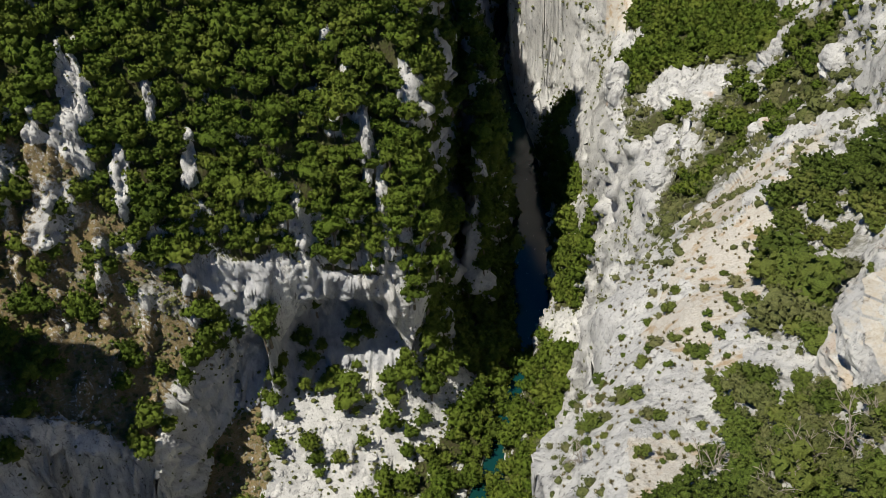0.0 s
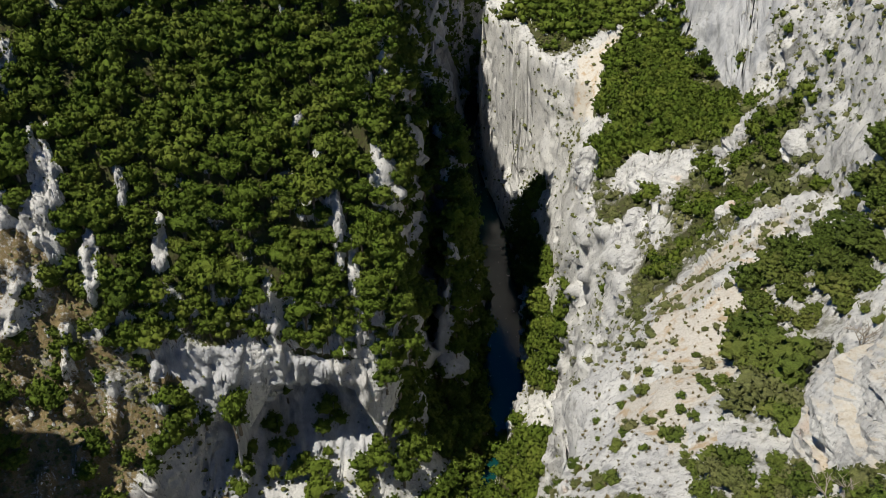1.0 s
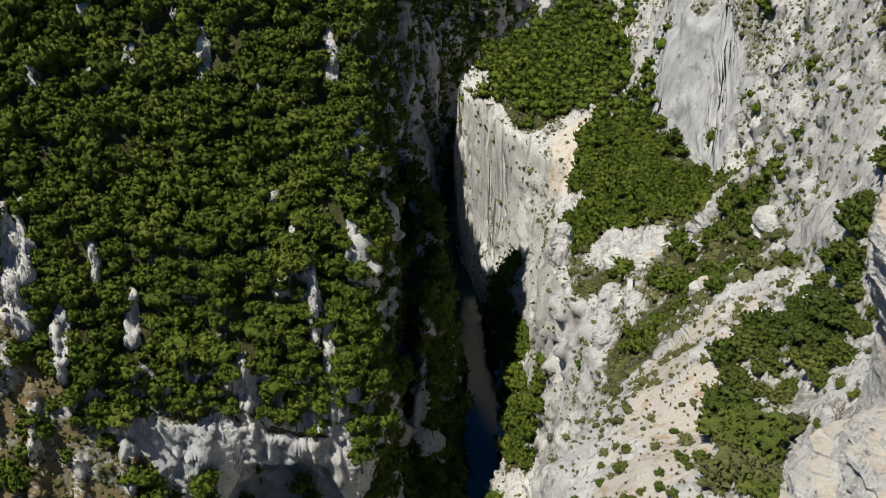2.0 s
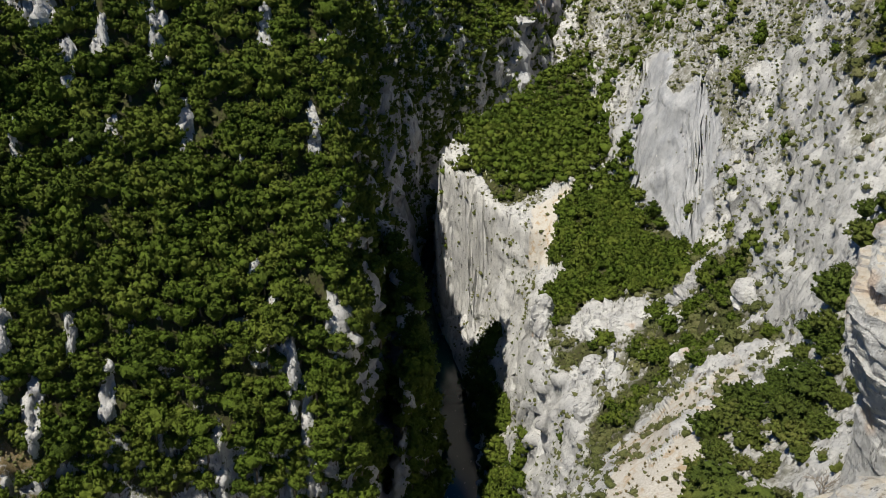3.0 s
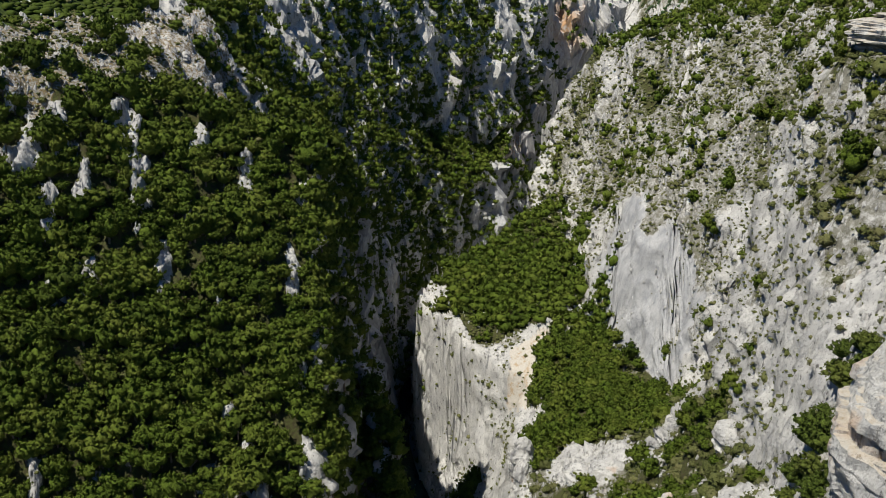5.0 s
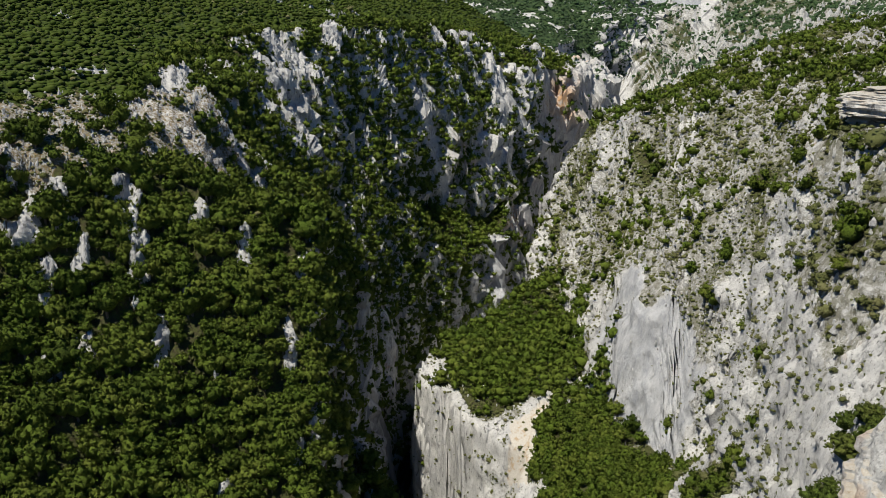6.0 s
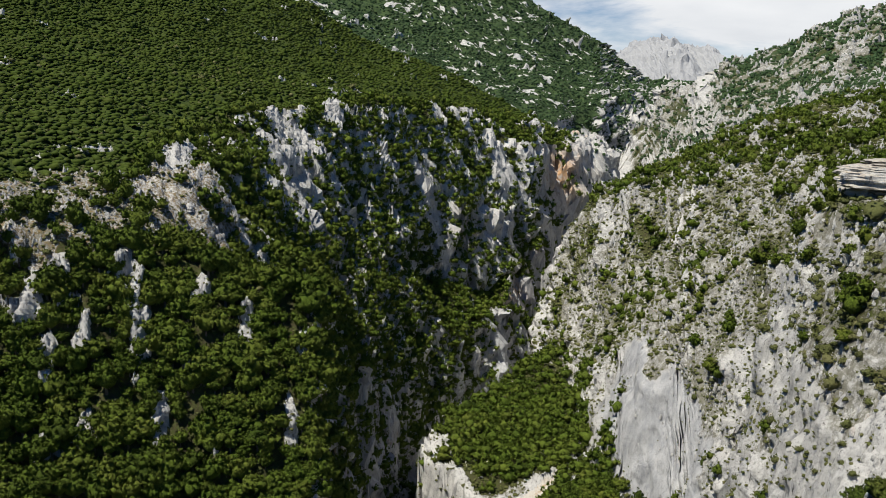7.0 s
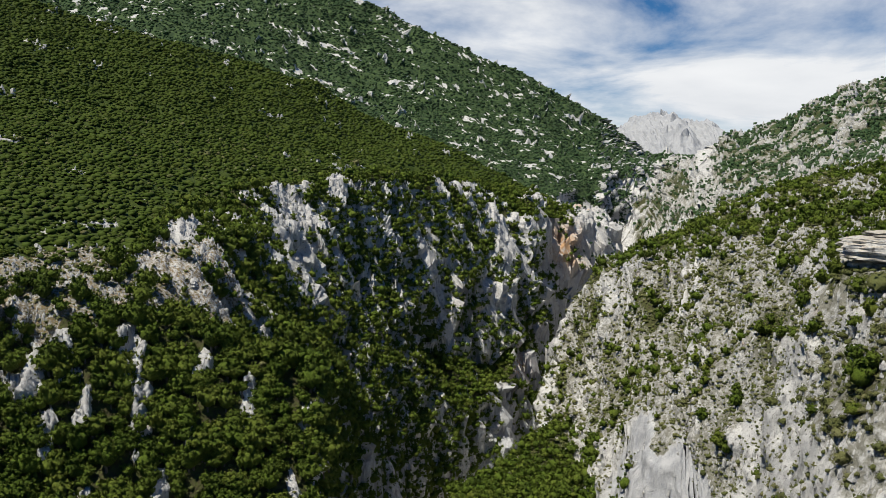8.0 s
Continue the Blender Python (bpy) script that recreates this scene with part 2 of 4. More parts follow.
# ---- the ground: one sheet, finer where it lies in front ----
def build_ground():
    steps = [(-180, -46, 3.0), (-46, -42, 0.6), (-42, -31, 0.2), (-31, 37, 0.148), (37, 43, 0.2), (43, 47, 0.8), (47, 180, 3.4)]
    az = np.radians(np.concatenate([np.arange(a, b, s) for a, b, s in steps]))
    radii, r = [], 0.05
    while r < 4850:
        radii.append(r)
        r += max(0.5, r * 0.0028)
    radii = np.array(radii)
    rows = 960
    coarse = np.radians(np.concatenate([np.arange(-180, -46, 3.0), np.arange(-46, 47, 0.5), np.arange(47, 180, 3.4)]))
    Z = ground(np.sin(coarse)[:, None] * radii, np.cos(coarse)[:, None] * radii)
    slant = np.hypot(radii, EYE[2] - Z)
    ds = np.hypot(np.diff(radii)[None, :], np.diff(Z, axis=1)) / (0.5 * (slant[:, 1:] + slant[:, :-1]))
    # spend less on what lies behind a crest; even out between neighbours
    rise = (Z - EYE[2]) / radii
    seen = (rise >= np.maximum.accumulate(rise, axis=1) - 0.012)[:, 1:]
    ds = ds * np.where(seen, 1.0, 0.18) + 0.00002
    ds = 0.25 * np.roll(ds, 1, axis=0) + 0.5 * ds + 0.25 * np.roll(ds, -1, axis=0)
    s = np.concatenate([np.zeros((len(coarse), 1)), np.cumsum(ds, axis=1)], axis=1)
    even = np.linspace(0, 1, rows)
    Rc = np.stack([np.interp(even * s[i, -1], s[i], radii) for i in range(len(coarse))])
    at = np.clip(np.searchsorted(coarse, az) - 1, 0, len(coarse) - 2)
    k = np.clip((az - coarse[at]) / (coarse[at + 1] - coarse[at]), 0, 1)[:, None]
    R = Rc[at] * (1 - k) + Rc[at + 1] * k
    X, Y = np.sin(az)[:, None] * R, np.cos(az)[:, None] * R
    Z = ground(X, Y)
    P = np.stack([X, Y, Z], axis=2)
    return P


def normals_of(P):
    du = np.roll(P, -1, axis=0) - np.roll(P, 1, axis=0)
    dv = np.empty_like(P)
    dv[:, 1:-1] = P[:, 2:] - P[:, :-2]
    dv[:, 0], dv[:, -1] = P[:, 1] - P[:, 0], P[:, -1] - P[:, -2]
    n = np.cross(du, dv)
    n *= np.where(n[..., 2:] < 0, -1, 1)
    return n / np.maximum(np.linalg.norm(n, axis=2, keepdims=True), 1e-9)


GRID = build_ground()
NORMAL = normals_of(GRID)


def mesh_from(name, verts, faces, smooth=True):
    """A mesh from arrays; faces are all of one size."""
    me = bpy.data.meshes.new(name)
    verts, faces = np.asarray(verts, np.float32), np.asarray(faces, np.int32)
    me.vertices.add(len(verts))
    me.vertices.foreach_set("co", verts.ravel())
    me.loops.add(faces.size)
    me.loops.foreach_set("vertex_index", faces.ravel())
    me.polygons.add(len(faces))
    me.polygons.foreach_set("loop_start", np.arange(0, faces.size, faces.shape[1], dtype=np.int32))
    me.polygons.foreach_set("use_smooth", np.full(len(faces), smooth))
    me.update(calc_edges=True)
    return me


def number_layer(me, name, values):
    me.attributes.new(name, "FLOAT", "POINT").data.foreach_set("value", np.asarray(values, np.float32).ravel())

# ---- what grows and lies where: patches of the plan ----
PATCHES = {
    "slab": [(0, 30), (9, 53), (15, 73), (20, 92), (26, 118), (34, 140), (49, 141), (60, 134), (46, 104), (36, 84), (27, 62), (18, 44), (10, 30)],
    "soil": [(47, 146), (64, 136), (60, 120), (42, 94), (34, 81), (24, 71), (24, 84), (34, 112)],
    "thicket": [(32, 74), (38, 94), (50, 111), (60, 114), (72, 128), (83, 137), (82, 120), (66, 100), (50, 84), (38, 66)],
    "bushes": [(28, 66), (36, 64), (40, 50), (38, 36), (10, 34), (14, 46), (24, 52)],
    "valley": [(-33, 155), (-14, 176), (4, 200), (8, 229), (24, 236), (34, 205), (34, 190), (22, 160), (12, 150), (-10, 150)],
    "bank": [(38, 252), (39, 300), (35, 312), (35, 340), (44, 326), (46, 280), (44, 250), (42, 215), (34, 226), (34, 240)],
    "bowl": [(57, 252), (60, 309), (76, 338), (90, 352), (99, 345), (97, 320), (102, 280), (108, 246), (100, 220), (88, 226), (70, 240)],
    "spur": [(36, 412), (55, 460), (88, 505), (112, 540), (113, 500), (104, 410), (100, 372), (82, 352), (64, 352), (46, 376), (34, 396)],
    "scree": [(60, 340), (80, 350), (92, 366), (80, 344), (68, 318), (60, 300), (56, 330)],
    "bare_left": [(-160, 214), (-128, 208), (-104, 202), (-86, 194), (-70, 186), (-62, 168), (-66, 110), (-160, 110)],
    "dry_left": [(-125, 300), (-108, 340), (-78, 362), (-54, 400), (-46, 372), (-50, 330), (-62, 296), (-84, 284), (-120, 284)],
    "dry_ledge": [(-8, 412), (11, 462), (37, 498), (24, 460), (10, 433)],
    "blue": [(100, 352), (106, 372), (118, 362), (122, 312), (120, 285), (106, 279), (96, 315)],
}


WAVES = {}
RIB_LOW, RIB_HIGH = 0.26, 0.50


def inside(name, x, y, waver=1.6):
    key = (np.shape(x), float(x.flat[0]), float(y.flat[-1]))
    if key not in WAVES:
        WAVES[key] = rough_noise(x / 9, y / 9, 0.0, 3, 41), rough_noise(x / 9, y / 9, 0.0, 3, 43)
    px, py = x + waver * WAVES[key][0], y + waver * WAVES[key][1]
    pts = PATCHES[name]
    found = np.zeros(np.shape(px), bool)
    for (ax, ay), (bx, by) in zip(pts, pts[1:] + pts[:1]):
        if ay == by:
            continue
        cross = (ay > py) != (by > py)
        found ^= cross & (px < (bx - ax) * (py - ay) / (by - ay) + ax)
    return found


# ribs of bare rock on the wooded buttress: x, y, length, half width
RIBS = [(-102, 209, 20, 4.6), (-111, 197, 17, 4.0), (-105, 203, 13, 3.6), (-114, 189, 10, 4.0), (-36, 231, 7, 2.6), (-27, 216, 14, 2.2),
        (-22, 206, 12, 2.2), (-31, 224, 8, 1.8), (-57, 258, 11, 2.2), (-64, 272, 15, 2.6), (-67, 280, 10, 2.6), (-34, 279, 11, 2.6),
        (-96, 276, 15, 6.0), (-89, 283, 10, 4.0), (-80, 268, 11, 2.2), (-88, 265, 9, 2.0), (-18, 275, 10, 2.4), (-48, 284, 10, 2.4),
        (-20, 258, 14, 2.2), (-17, 238, 14, 2.2), (-15, 224, 12, 2.2), (-72, 287, 7, 3.4), (-104, 287, 8, 4.0), (-60, 202, 8, 2.6), (-75, 206, 9, 2.4),
        (-46, 200, 8, 2.2), (-128, 204, 14, 2.4), (-122, 190, 13, 2.2), (-112, 178, 14, 2.0), (-100, 186, 15, 2.0), (-96, 170, 13, 1.8), (-90, 180, 11, 1.8), (-86, 166, 10, 1.8), (-104, 160, 10, 2.0), (-78, 188, 8, 2.2), (-84, 214, 7, 1.6), (-92, 200, 11, 2.6), (-50, 268, 6, 1.6), (-40, 252, 5, 1.4), (-100, 250, 9, 2.0), (-112, 230, 9, 2.4)]


def rib_mask(x, y):
    """0 to 1: how far a place belongs to a rib of bare rock."""
    jag = 0.45 * rough_noise(x / 3.2, y / 3.2, 0.0, 2, 71)
    best = np.zeros(np.shape(x))
    for cx, cy, long, wide in RIBS:
        d = np.sqrt(((x - cx) / wide) ** 2 + ((y - cy) / (0.55 * long)) ** 2)
        best = np.maximum(best, ramp(d + jag, 1.25, 0.5))
    return best


def survey(P, N):
    """Layers over the ground: trees, shrubs, bare rock, soil, dry grass, ochre (0 to 1)."""
    x, y, z = P[..., 0], P[..., 1], P[..., 2]
    nz = N[..., 2]
    rx, _ = line_at(RIVER, y)
    left = x < rx
    lip_l, _ = line_at(LEFT_LIP, y)
    rim_l, _ = line_at(LEFT_RIM, y)
    step_l, _ = line_at(LEFT_STEP, y)
    base_r, _ = line_at(RIGHT_BASE, y)
    rim_r, _ = line_at(RIGHT_RIM, y)
    shelf_r, _ = line_at(RIGHT_SHELF, y)
    patchy = rough_noise(x / 17, y / 17, z / 17, 3, 51)
    spots = rough_noise(x / 5, y / 5, z / 5, 2, 53)
    upright = ramp(nz, 0.50, 0.30)          # 1 on sheer rock
    # left wall: closed woods, broken by rock where it is sheer
    tree = np.where(left, 0.97 * (1 - ramp(nz, 0.36, 0.18)) * (1 - 0.6 * ramp(patchy, 0.72, 0.95)), 0.0)
    shrub = np.where(left, 0.16 + 0 * x, 0.30 + 0 * x)
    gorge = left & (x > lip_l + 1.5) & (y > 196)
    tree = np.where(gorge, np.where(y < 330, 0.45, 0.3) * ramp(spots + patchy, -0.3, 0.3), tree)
    upper = left & (y > 330) & (x > rim_l + 4) & (x < step_l + 4)
    crests = flute(x, y)
    tree = np.where(upper, 0.95 * (1 - 0.6 * ramp(nz, 0.24, 0.12)) * ramp(crests + 0.25 * spots, RIB_HIGH, RIB_LOW), tree)
    bench = left & (y > 330) & (y < 720) & (x >= step_l + 4) & (x < lip_l + 1)
    tree = np.where(bench, 0.97, tree)
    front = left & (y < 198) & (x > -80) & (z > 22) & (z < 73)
    tree = np.where(front, 0.015, tree)
    shrub = np.where(front, 0.01, shrub)
    bare = inside("bare_left", x, y, 4) & left
    tree = np.where(bare, 0.55 * ramp(patchy + 0.5 * spots, -0.3, 0.4), tree)
    shrub = np.where(bare, 0.8, shrub)
    dry = inside("dry_left", x, y, 6) & left
    tree = np.where(dry, 0.40 * ramp(spots, -0.2, 0.4), tree)
    shrub = np.where(dry, 0.65, shrub)
    ledge = inside("dry_ledge", x, y, 4)
    tree = np.where(ledge, 0.12, tree)
    shrub = np.where(ledge, 0.8, shrub)
    talus = left & (z < 30) & (y < 235) & (x > -68) & ~bare
    tree = np.where(talus, 0.10, tree)
    shrub = np.where(talus, 0.35, shrub)
    # right wall
    right = ~left
    white = right & (x > base_r + 1) & (x < rim_r + 6) & (y > 150)
    tree = np.where(white, np.where(y > 640, 0.45 * ramp(patchy, -0.4, 0.4), 0.02 + 0.25 * ramp(patchy, 0.6, 0.9)), tree)
    shrub = np.where(white, 1.1 + 0.5 * ramp(patchy, -0.1, 0.6), shrub)
    top_r = right & (x >= rim_r + 6)
    inland = ramp(x - rim_r + 14 * patchy, 4, 75)
    tree = np.where(top_r, inland * np.where(y > 700, 0.95, 0.30) * ramp(np.where(y > 700, 0.15 + 0.6 * patchy + 0.8 * rough_noise(x / 13, y / 10, 0.0, 3, 99), patchy), -0.1, 0.5) + 0.03, tree)
    shrub = np.where(top_r, 1.0 + 0.4 * inland * ramp(patchy, -0.4, 0.3), shrub)
    screes = rough_noise(x / 55, y / 40, 0.0, 3, 59)
    mountain = left & (y > 1150)
    tree = np.where(mountain, tree * ramp(0.8 * screes + 1.2 * rough_noise(x / 12, y / 9, 0.0, 3, 97) + 0.22 * ramp(z, 380, 260), 1.15, 0.85), tree)
    bald = (y > 3200) | (right & (y > 800) & (patchy > 0.5))
    tree, shrub = np.where(bald, 0.0, tree), np.where(bald & (y > 3200), 0.75, shrub)
    shelf = right & (x > shelf_r - 26) & (x <= base_r + 1) & (y > 138) & (z > 60)
    tree = np.where(shelf, 0.22 * ramp(patchy, 0.0, 0.5), tree)
    shrub = np.where(shelf, 1.5 * ramp(patchy + 0.3 * spots, -0.55, 0.1), shrub)
    for name, t, s in (("spur", 0.98, 0.1), ("bowl", 0.98, 0.2), ("valley", 0.6, 0.8), ("bank", 0.95, 0.9)):
        m = inside(name, x, y, 9.0 if name in ("spur", "bowl") else 2.5)
        tree, shrub = np.where(m, t, tree), np.where(m, s, shrub)
    scree = inside("scree", x, y, 3)
    tree, shrub = np.where(scree, 0.0, tree), np.where(scree, 0.25, shrub)
    slab = inside("slab", x, y, 1.5)
    tree, shrub = np.where(slab, 0.0, tree), np.where(slab, 0.28, shrub)
    for name, s in (("thicket", 1.0), ("bushes", 0.9)):
        m = inside(name, x, y, 2.0)
        tree, shrub = np.where(m, 0.0, tree), np.where(m, s, shrub)
    blue = inside("blue", x, y, 1.0) & (nz < 0.6)
    tree, shrub = np.where(blue, 0.0, tree), np.where(blue, 0.02, shrub)
    cling = (left & (x > lip_l - 1) & (y > 198)) | inside("bank", x, y, 2.5)
    tree = tree * (1 - np.where(cling | (left & (y > 330)), 0.2, 0.97) * ramp(nz, np.where(left, 0.28, 0.36), np.where(left, 0.14, 0.22)))
    shrub = shrub * (1 - np.where(right, 0.6, 0.95) * ramp(nz, 0.45, 0.25))
    wall = left & (x > lip_l) & (y > 198)
    tree = np.where(wall, np.maximum(tree, np.where(y < 330, 0.30, 0.18) * ramp(spots + patchy, -0.1, 0.5)), tree)
    tree = np.where(left & (y > 205) & (x > lip_l) & (z < 16), 0.85, tree)
    on_fin = left & (fin_height(x, y) > z - 6) & (z > 20)
    tree = np.where(on_fin, 0.9, tree)
    edge = left & (y > 200) & (y < 335) & (x > lip_l - 14) & (x <= lip_l + 2)
    tree = np.where(edge, np.maximum(tree, 0.9), tree)
    rib = rib_mask(x, y) * np.where(edge, 0.55, 1.0)
    rib = np.maximum(rib, np.where(upper & (y < 1000), 0.8 * ramp(crests + 0.12 * spots, RIB_LOW + 0.1, RIB_HIGH + 0.05), 0.0))
    tree, shrub = tree * (1 - ramp(rib, 0.25, 0.5)), np.where(rib > 0.4, 0.06, shrub)
    water = np.abs(x - rx) < river_half(y) + 1.2
    tree, shrub = np.where(water, 0, tree), np.where(water, 0, shrub)
    # surface
    soil = ramp(tree + 0.35 * shrub, 0.25, 0.85) * (1 - upright)
    gravel = (inside("soil", x, y, 2.5) & (spots > -0.55)) | (slab & (nz > 0.80) & (patchy > 0.40)) | scree
    soil = np.where(gravel, 0.0, soil)
    soil = soil * (1 - ramp(rib, 0.2, 0.4))
    soil = np.where(bare, np.maximum(soil, 0.62 * (1 - upright)), np.where(dry, 0.48, soil))
    rock = np.where(left, np.maximum(upright, ramp(patchy, 0.72, 0.95)), np.maximum(upright, 0.6))
    rock = np.maximum(rock, rib)
    # warm stain, on the far cliffs of the left wall
    ochre = np.zeros_like(x)
    for cx, cy, cz, size in ((14, 527, 162, 11), (84, 645, 145, 15), (120, 672, 92, 15), (176, 821, 172, 24), (236, 1000, 165, 32), (62, 610, 170, 10), (140, 700, 120, 14)):
        d2 = ((x - cx) / size) ** 2 + ((y - cy) / size / 1.5) ** 2 + ((z - cz) / size / 0.9) ** 2
        ochre = np.maximum(ochre, np.exp(-d2))
    stained = ramp(ochre, 0.25, 0.5)
    tree, shrub = tree * (1 - 0.95 * stained), shrub * (1 - 0.9 * stained)
    soil, rock = soil * (1 - stained), np.maximum(rock, stained)
    return {"tree": tree, "shrub": np.where(bare | dry, shrub * 1.6, shrub), "rock": rock, "soil": soil, "gravel": gravel * 1.0, "ochre": ochre, "dry": (bare | dry | ledge) * 1.0, "rib": rib,
            "heath": np.where(left & (y > 300), ramp(rim_l + 8 * patchy - x, -6, 10), 0.0) * ~dry,
            "hazy_woods": np.where((left & (y > 1150)) | (right & (y > 640)), ramp(tree, 0.25, 0.6), 0.0),
            # grey rock on the blue face; painted shade on front cliff and gorge wall
            "slate_shade": np.clip(1.0 * blue + front + gorge * upright + 1.4 * (y > 3200), 0, 1.4)}


def roughen(P, N, layers):
    """Breaks the sheet up into rock heads, flutes and ledges."""
    x, y, z = P[..., 0], P[..., 1], P[..., 2]
    reach = np.linalg.norm(P - np.array(EYE), axis=2)
    size = np.clip(reach / 330, 0.7, 6)
    hard = np.clip(layers["rock"] * (1 - 0.7 * layers["soil"]) + 0.12, 0, 1)
    hard = hard * (1 - 0.75 * layers["gravel"]) * (1 - 0.35 * inside("slab", x, y, 1.5))
    hard = hard * np.where((x < 120) & (y > 330) & (y < 900) & (z > 170), 0.6, 1.0)
    hard = hard * np.where(x > 0, np.clip((reach - 40) / 240, 0.35, 1.0), 1.0)
    hard = hard * np.where((x > 26) & (x < 72) & (y > 285) & (y < 430), 0.4, 1.0)
    smooth_face = 1 - 0.55 * inside("blue", x, y, 1.0)
    big = ridged(x / (13 * size), y / (13 * size), z / (24 * size), 3, 61) * 5.0
    mid = (np.abs(rough_noise(x / (3.4 * size), y / (3.4 * size), z / (6.5 * size), 2, 63)) * 2 - 0.7) * 1.9
    small = (np.abs(rough_noise(x / (1.6 * size), y / (1.6 * size), z / (2.6 * size), 2, 65)) * 2 - 0.7) * 0.8
    ledges = smooth_noise(x / 30, y / 30, z / (2.6 * size), 67) * 0.9
    teeth = np.clip(1 - np.abs(smooth_noise(x / 2.6, y / 5.0, z / 9.0, 69)) * 2.2, 0, 1)
    raised = layers["rib"] * (0.7 + 2.6 * teeth) * np.where(y > 330, 0.55, np.clip(reach / 260, 1, 2.1))
    sheer = ramp(N[..., 2], 0.35, 0.15) * np.where(x < 24, 2.4, 0.8) * rough_noise(x / 8, y / 8, z / 6.5, 3, 73)
    push = raised + sheer + size * hard * smooth_face * (big + mid + small + ledges * (1 - N[..., 2]))
    rx, _ = line_at(RIVER, y)
    push = push * np.maximum(ramp(np.abs(x - rx), river_half(y) + 2, river_half(y) + 6), ramp(z, 5, 14))
    out = P + N * push[..., None]
    # hollows in the foot of the left cliff: middle, half sizes, depth
    for c, half, depth in (((-40, 188, 37), (36, 15, 17), 17.0), ((-42, 184, 36), (13, 12, 8), 9.0), ((-72, 178, 30), (12, 12, 9), 5.0), ((-26, 187, 30), (6, 9, 3.5), 3.0), ((106, 640, 60), (12, 26, 30), 14.0)):
        d2 = sum(((P[..., i] - c[i]) / half[i]) ** 2 for i in range(3))
        keep = 1.0
        if depth == 17.0:  # two wedges stay proud of the cliff
            keep = 1 - np.maximum(ramp(np.abs(x + 59) / np.maximum(9 * (z - 44) / 30, 0.5), 1.2, 0.7), ramp(np.abs(x + 18) / np.maximum(6 * (z - 30) / 14, 0.5).clip(0, 7), 1.2, 0.7))
        out[..., 1] += depth * keep * np.exp(-d2 * d2)
    return out


LAYERS = survey(GRID, NORMAL)
SHEET = roughen(GRID, NORMAL, LAYERS)


# ---- materials ----
class Nodes:
    """Short hand for a material's node tree."""

    def __init__(self, name):
        self.mat = bpy.data.materials.new(name)
        self.mat.use_nodes = True
        self.tree = self.mat.node_tree
        self.bsdf = self.tree.nodes["Principled BSDF"]
        self.bsdf.inputs["Specular IOR Level"].default_value = 0.25
        geo = self.tree.nodes.new("ShaderNodeNewGeometry")
        self.place = geo.outputs["Position"]
        self.island = geo.outputs["Random Per Island"]

    def link(self, a, b):
        self.tree.links.new(a, b)

    def put(self, value, socket):
        if isinstance(value, (int, float)):
            socket.default_value = value
        elif isinstance(value, tuple):
            socket.default_value = (*value, 1) if len(value) == 3 else value
        else:
            self.link(value, socket)

    def layer(self, name):
        n = self.tree.nodes.new("ShaderNodeAttribute")
        n.attribute_name = name
        return n.outputs["Fac"]

    def random(self):
        return self.tree.nodes.new("ShaderNodeObjectInfo").outputs["Random"]

    def scaled(self, scale):
        n = self.tree.nodes.new("ShaderNodeMapping")
        n.inputs["Scale"].default_value = scale
        self.link(self.place, n.inputs["Vector"])
        return n.outputs["Vector"]

    def noise(self, scale, detail=4, rough=0.55, vector=None):
        n = self.tree.nodes.new("ShaderNodeTexNoise")
        n.inputs["Scale"].default_value = scale
        n.inputs["Detail"].default_value = detail
        n.inputs["Roughness"].default_value = rough
        self.link(vector or self.place, n.inputs["Vector"])
        return n.outputs["Fac"]

    def cells(self, scale, vector=None, feature="F1"):
        n = self.tree.nodes.new("ShaderNodeTexVoronoi")
        n.feature = feature
        n.inputs["Scale"].default_value = scale
        self.link(vector or self.place, n.inputs["Vector"])
        return n.outputs["Distance"]

    def math(self, op, a, b=0.0):
        n = self.tree.nodes.new("ShaderNodeMath")
        n.operation = op
        self.put(a, n.inputs[0])
        self.put(b, n.inputs[1])
        return n.outputs[0]

    def span(self, v, low, high, to_low=0.0, to_high=1.0):
        n = self.tree.nodes.new("ShaderNodeMapRange")
        n.interpolation_type = "SMOOTHSTEP"
        for i, k in enumerate((v, low, high, to_low, to_high)):
            self.put(k, n.inputs[i])
        return n.outputs[0]

    def mix(self, f, a, b, kind="MIX"):
        n = self.tree.nodes.new("ShaderNodeMix")
        n.data_type, n.blend_type = "RGBA", kind
        self.put(f, n.inputs["Factor"])
        self.put(a, n.inputs["A"])
        self.put(b, n.inputs["B"])
        return n.outputs["Result"]

    def bump(self, height, strength, distance):
        n = self.tree.nodes.new("ShaderNodeBump")
        n.inputs["Strength"].default_value = strength
        n.inputs["Distance"].default_value = distance
        self.link(height, n.inputs["Height"])
        self.link(n.outputs[0], self.bsdf.inputs["Normal"])

    def done(self, colour, roughness=0.9):
        self.put(colour, self.bsdf.inputs["Base Color"])
        self.put(roughness, self.bsdf.inputs["Roughness"])
        return self.mat


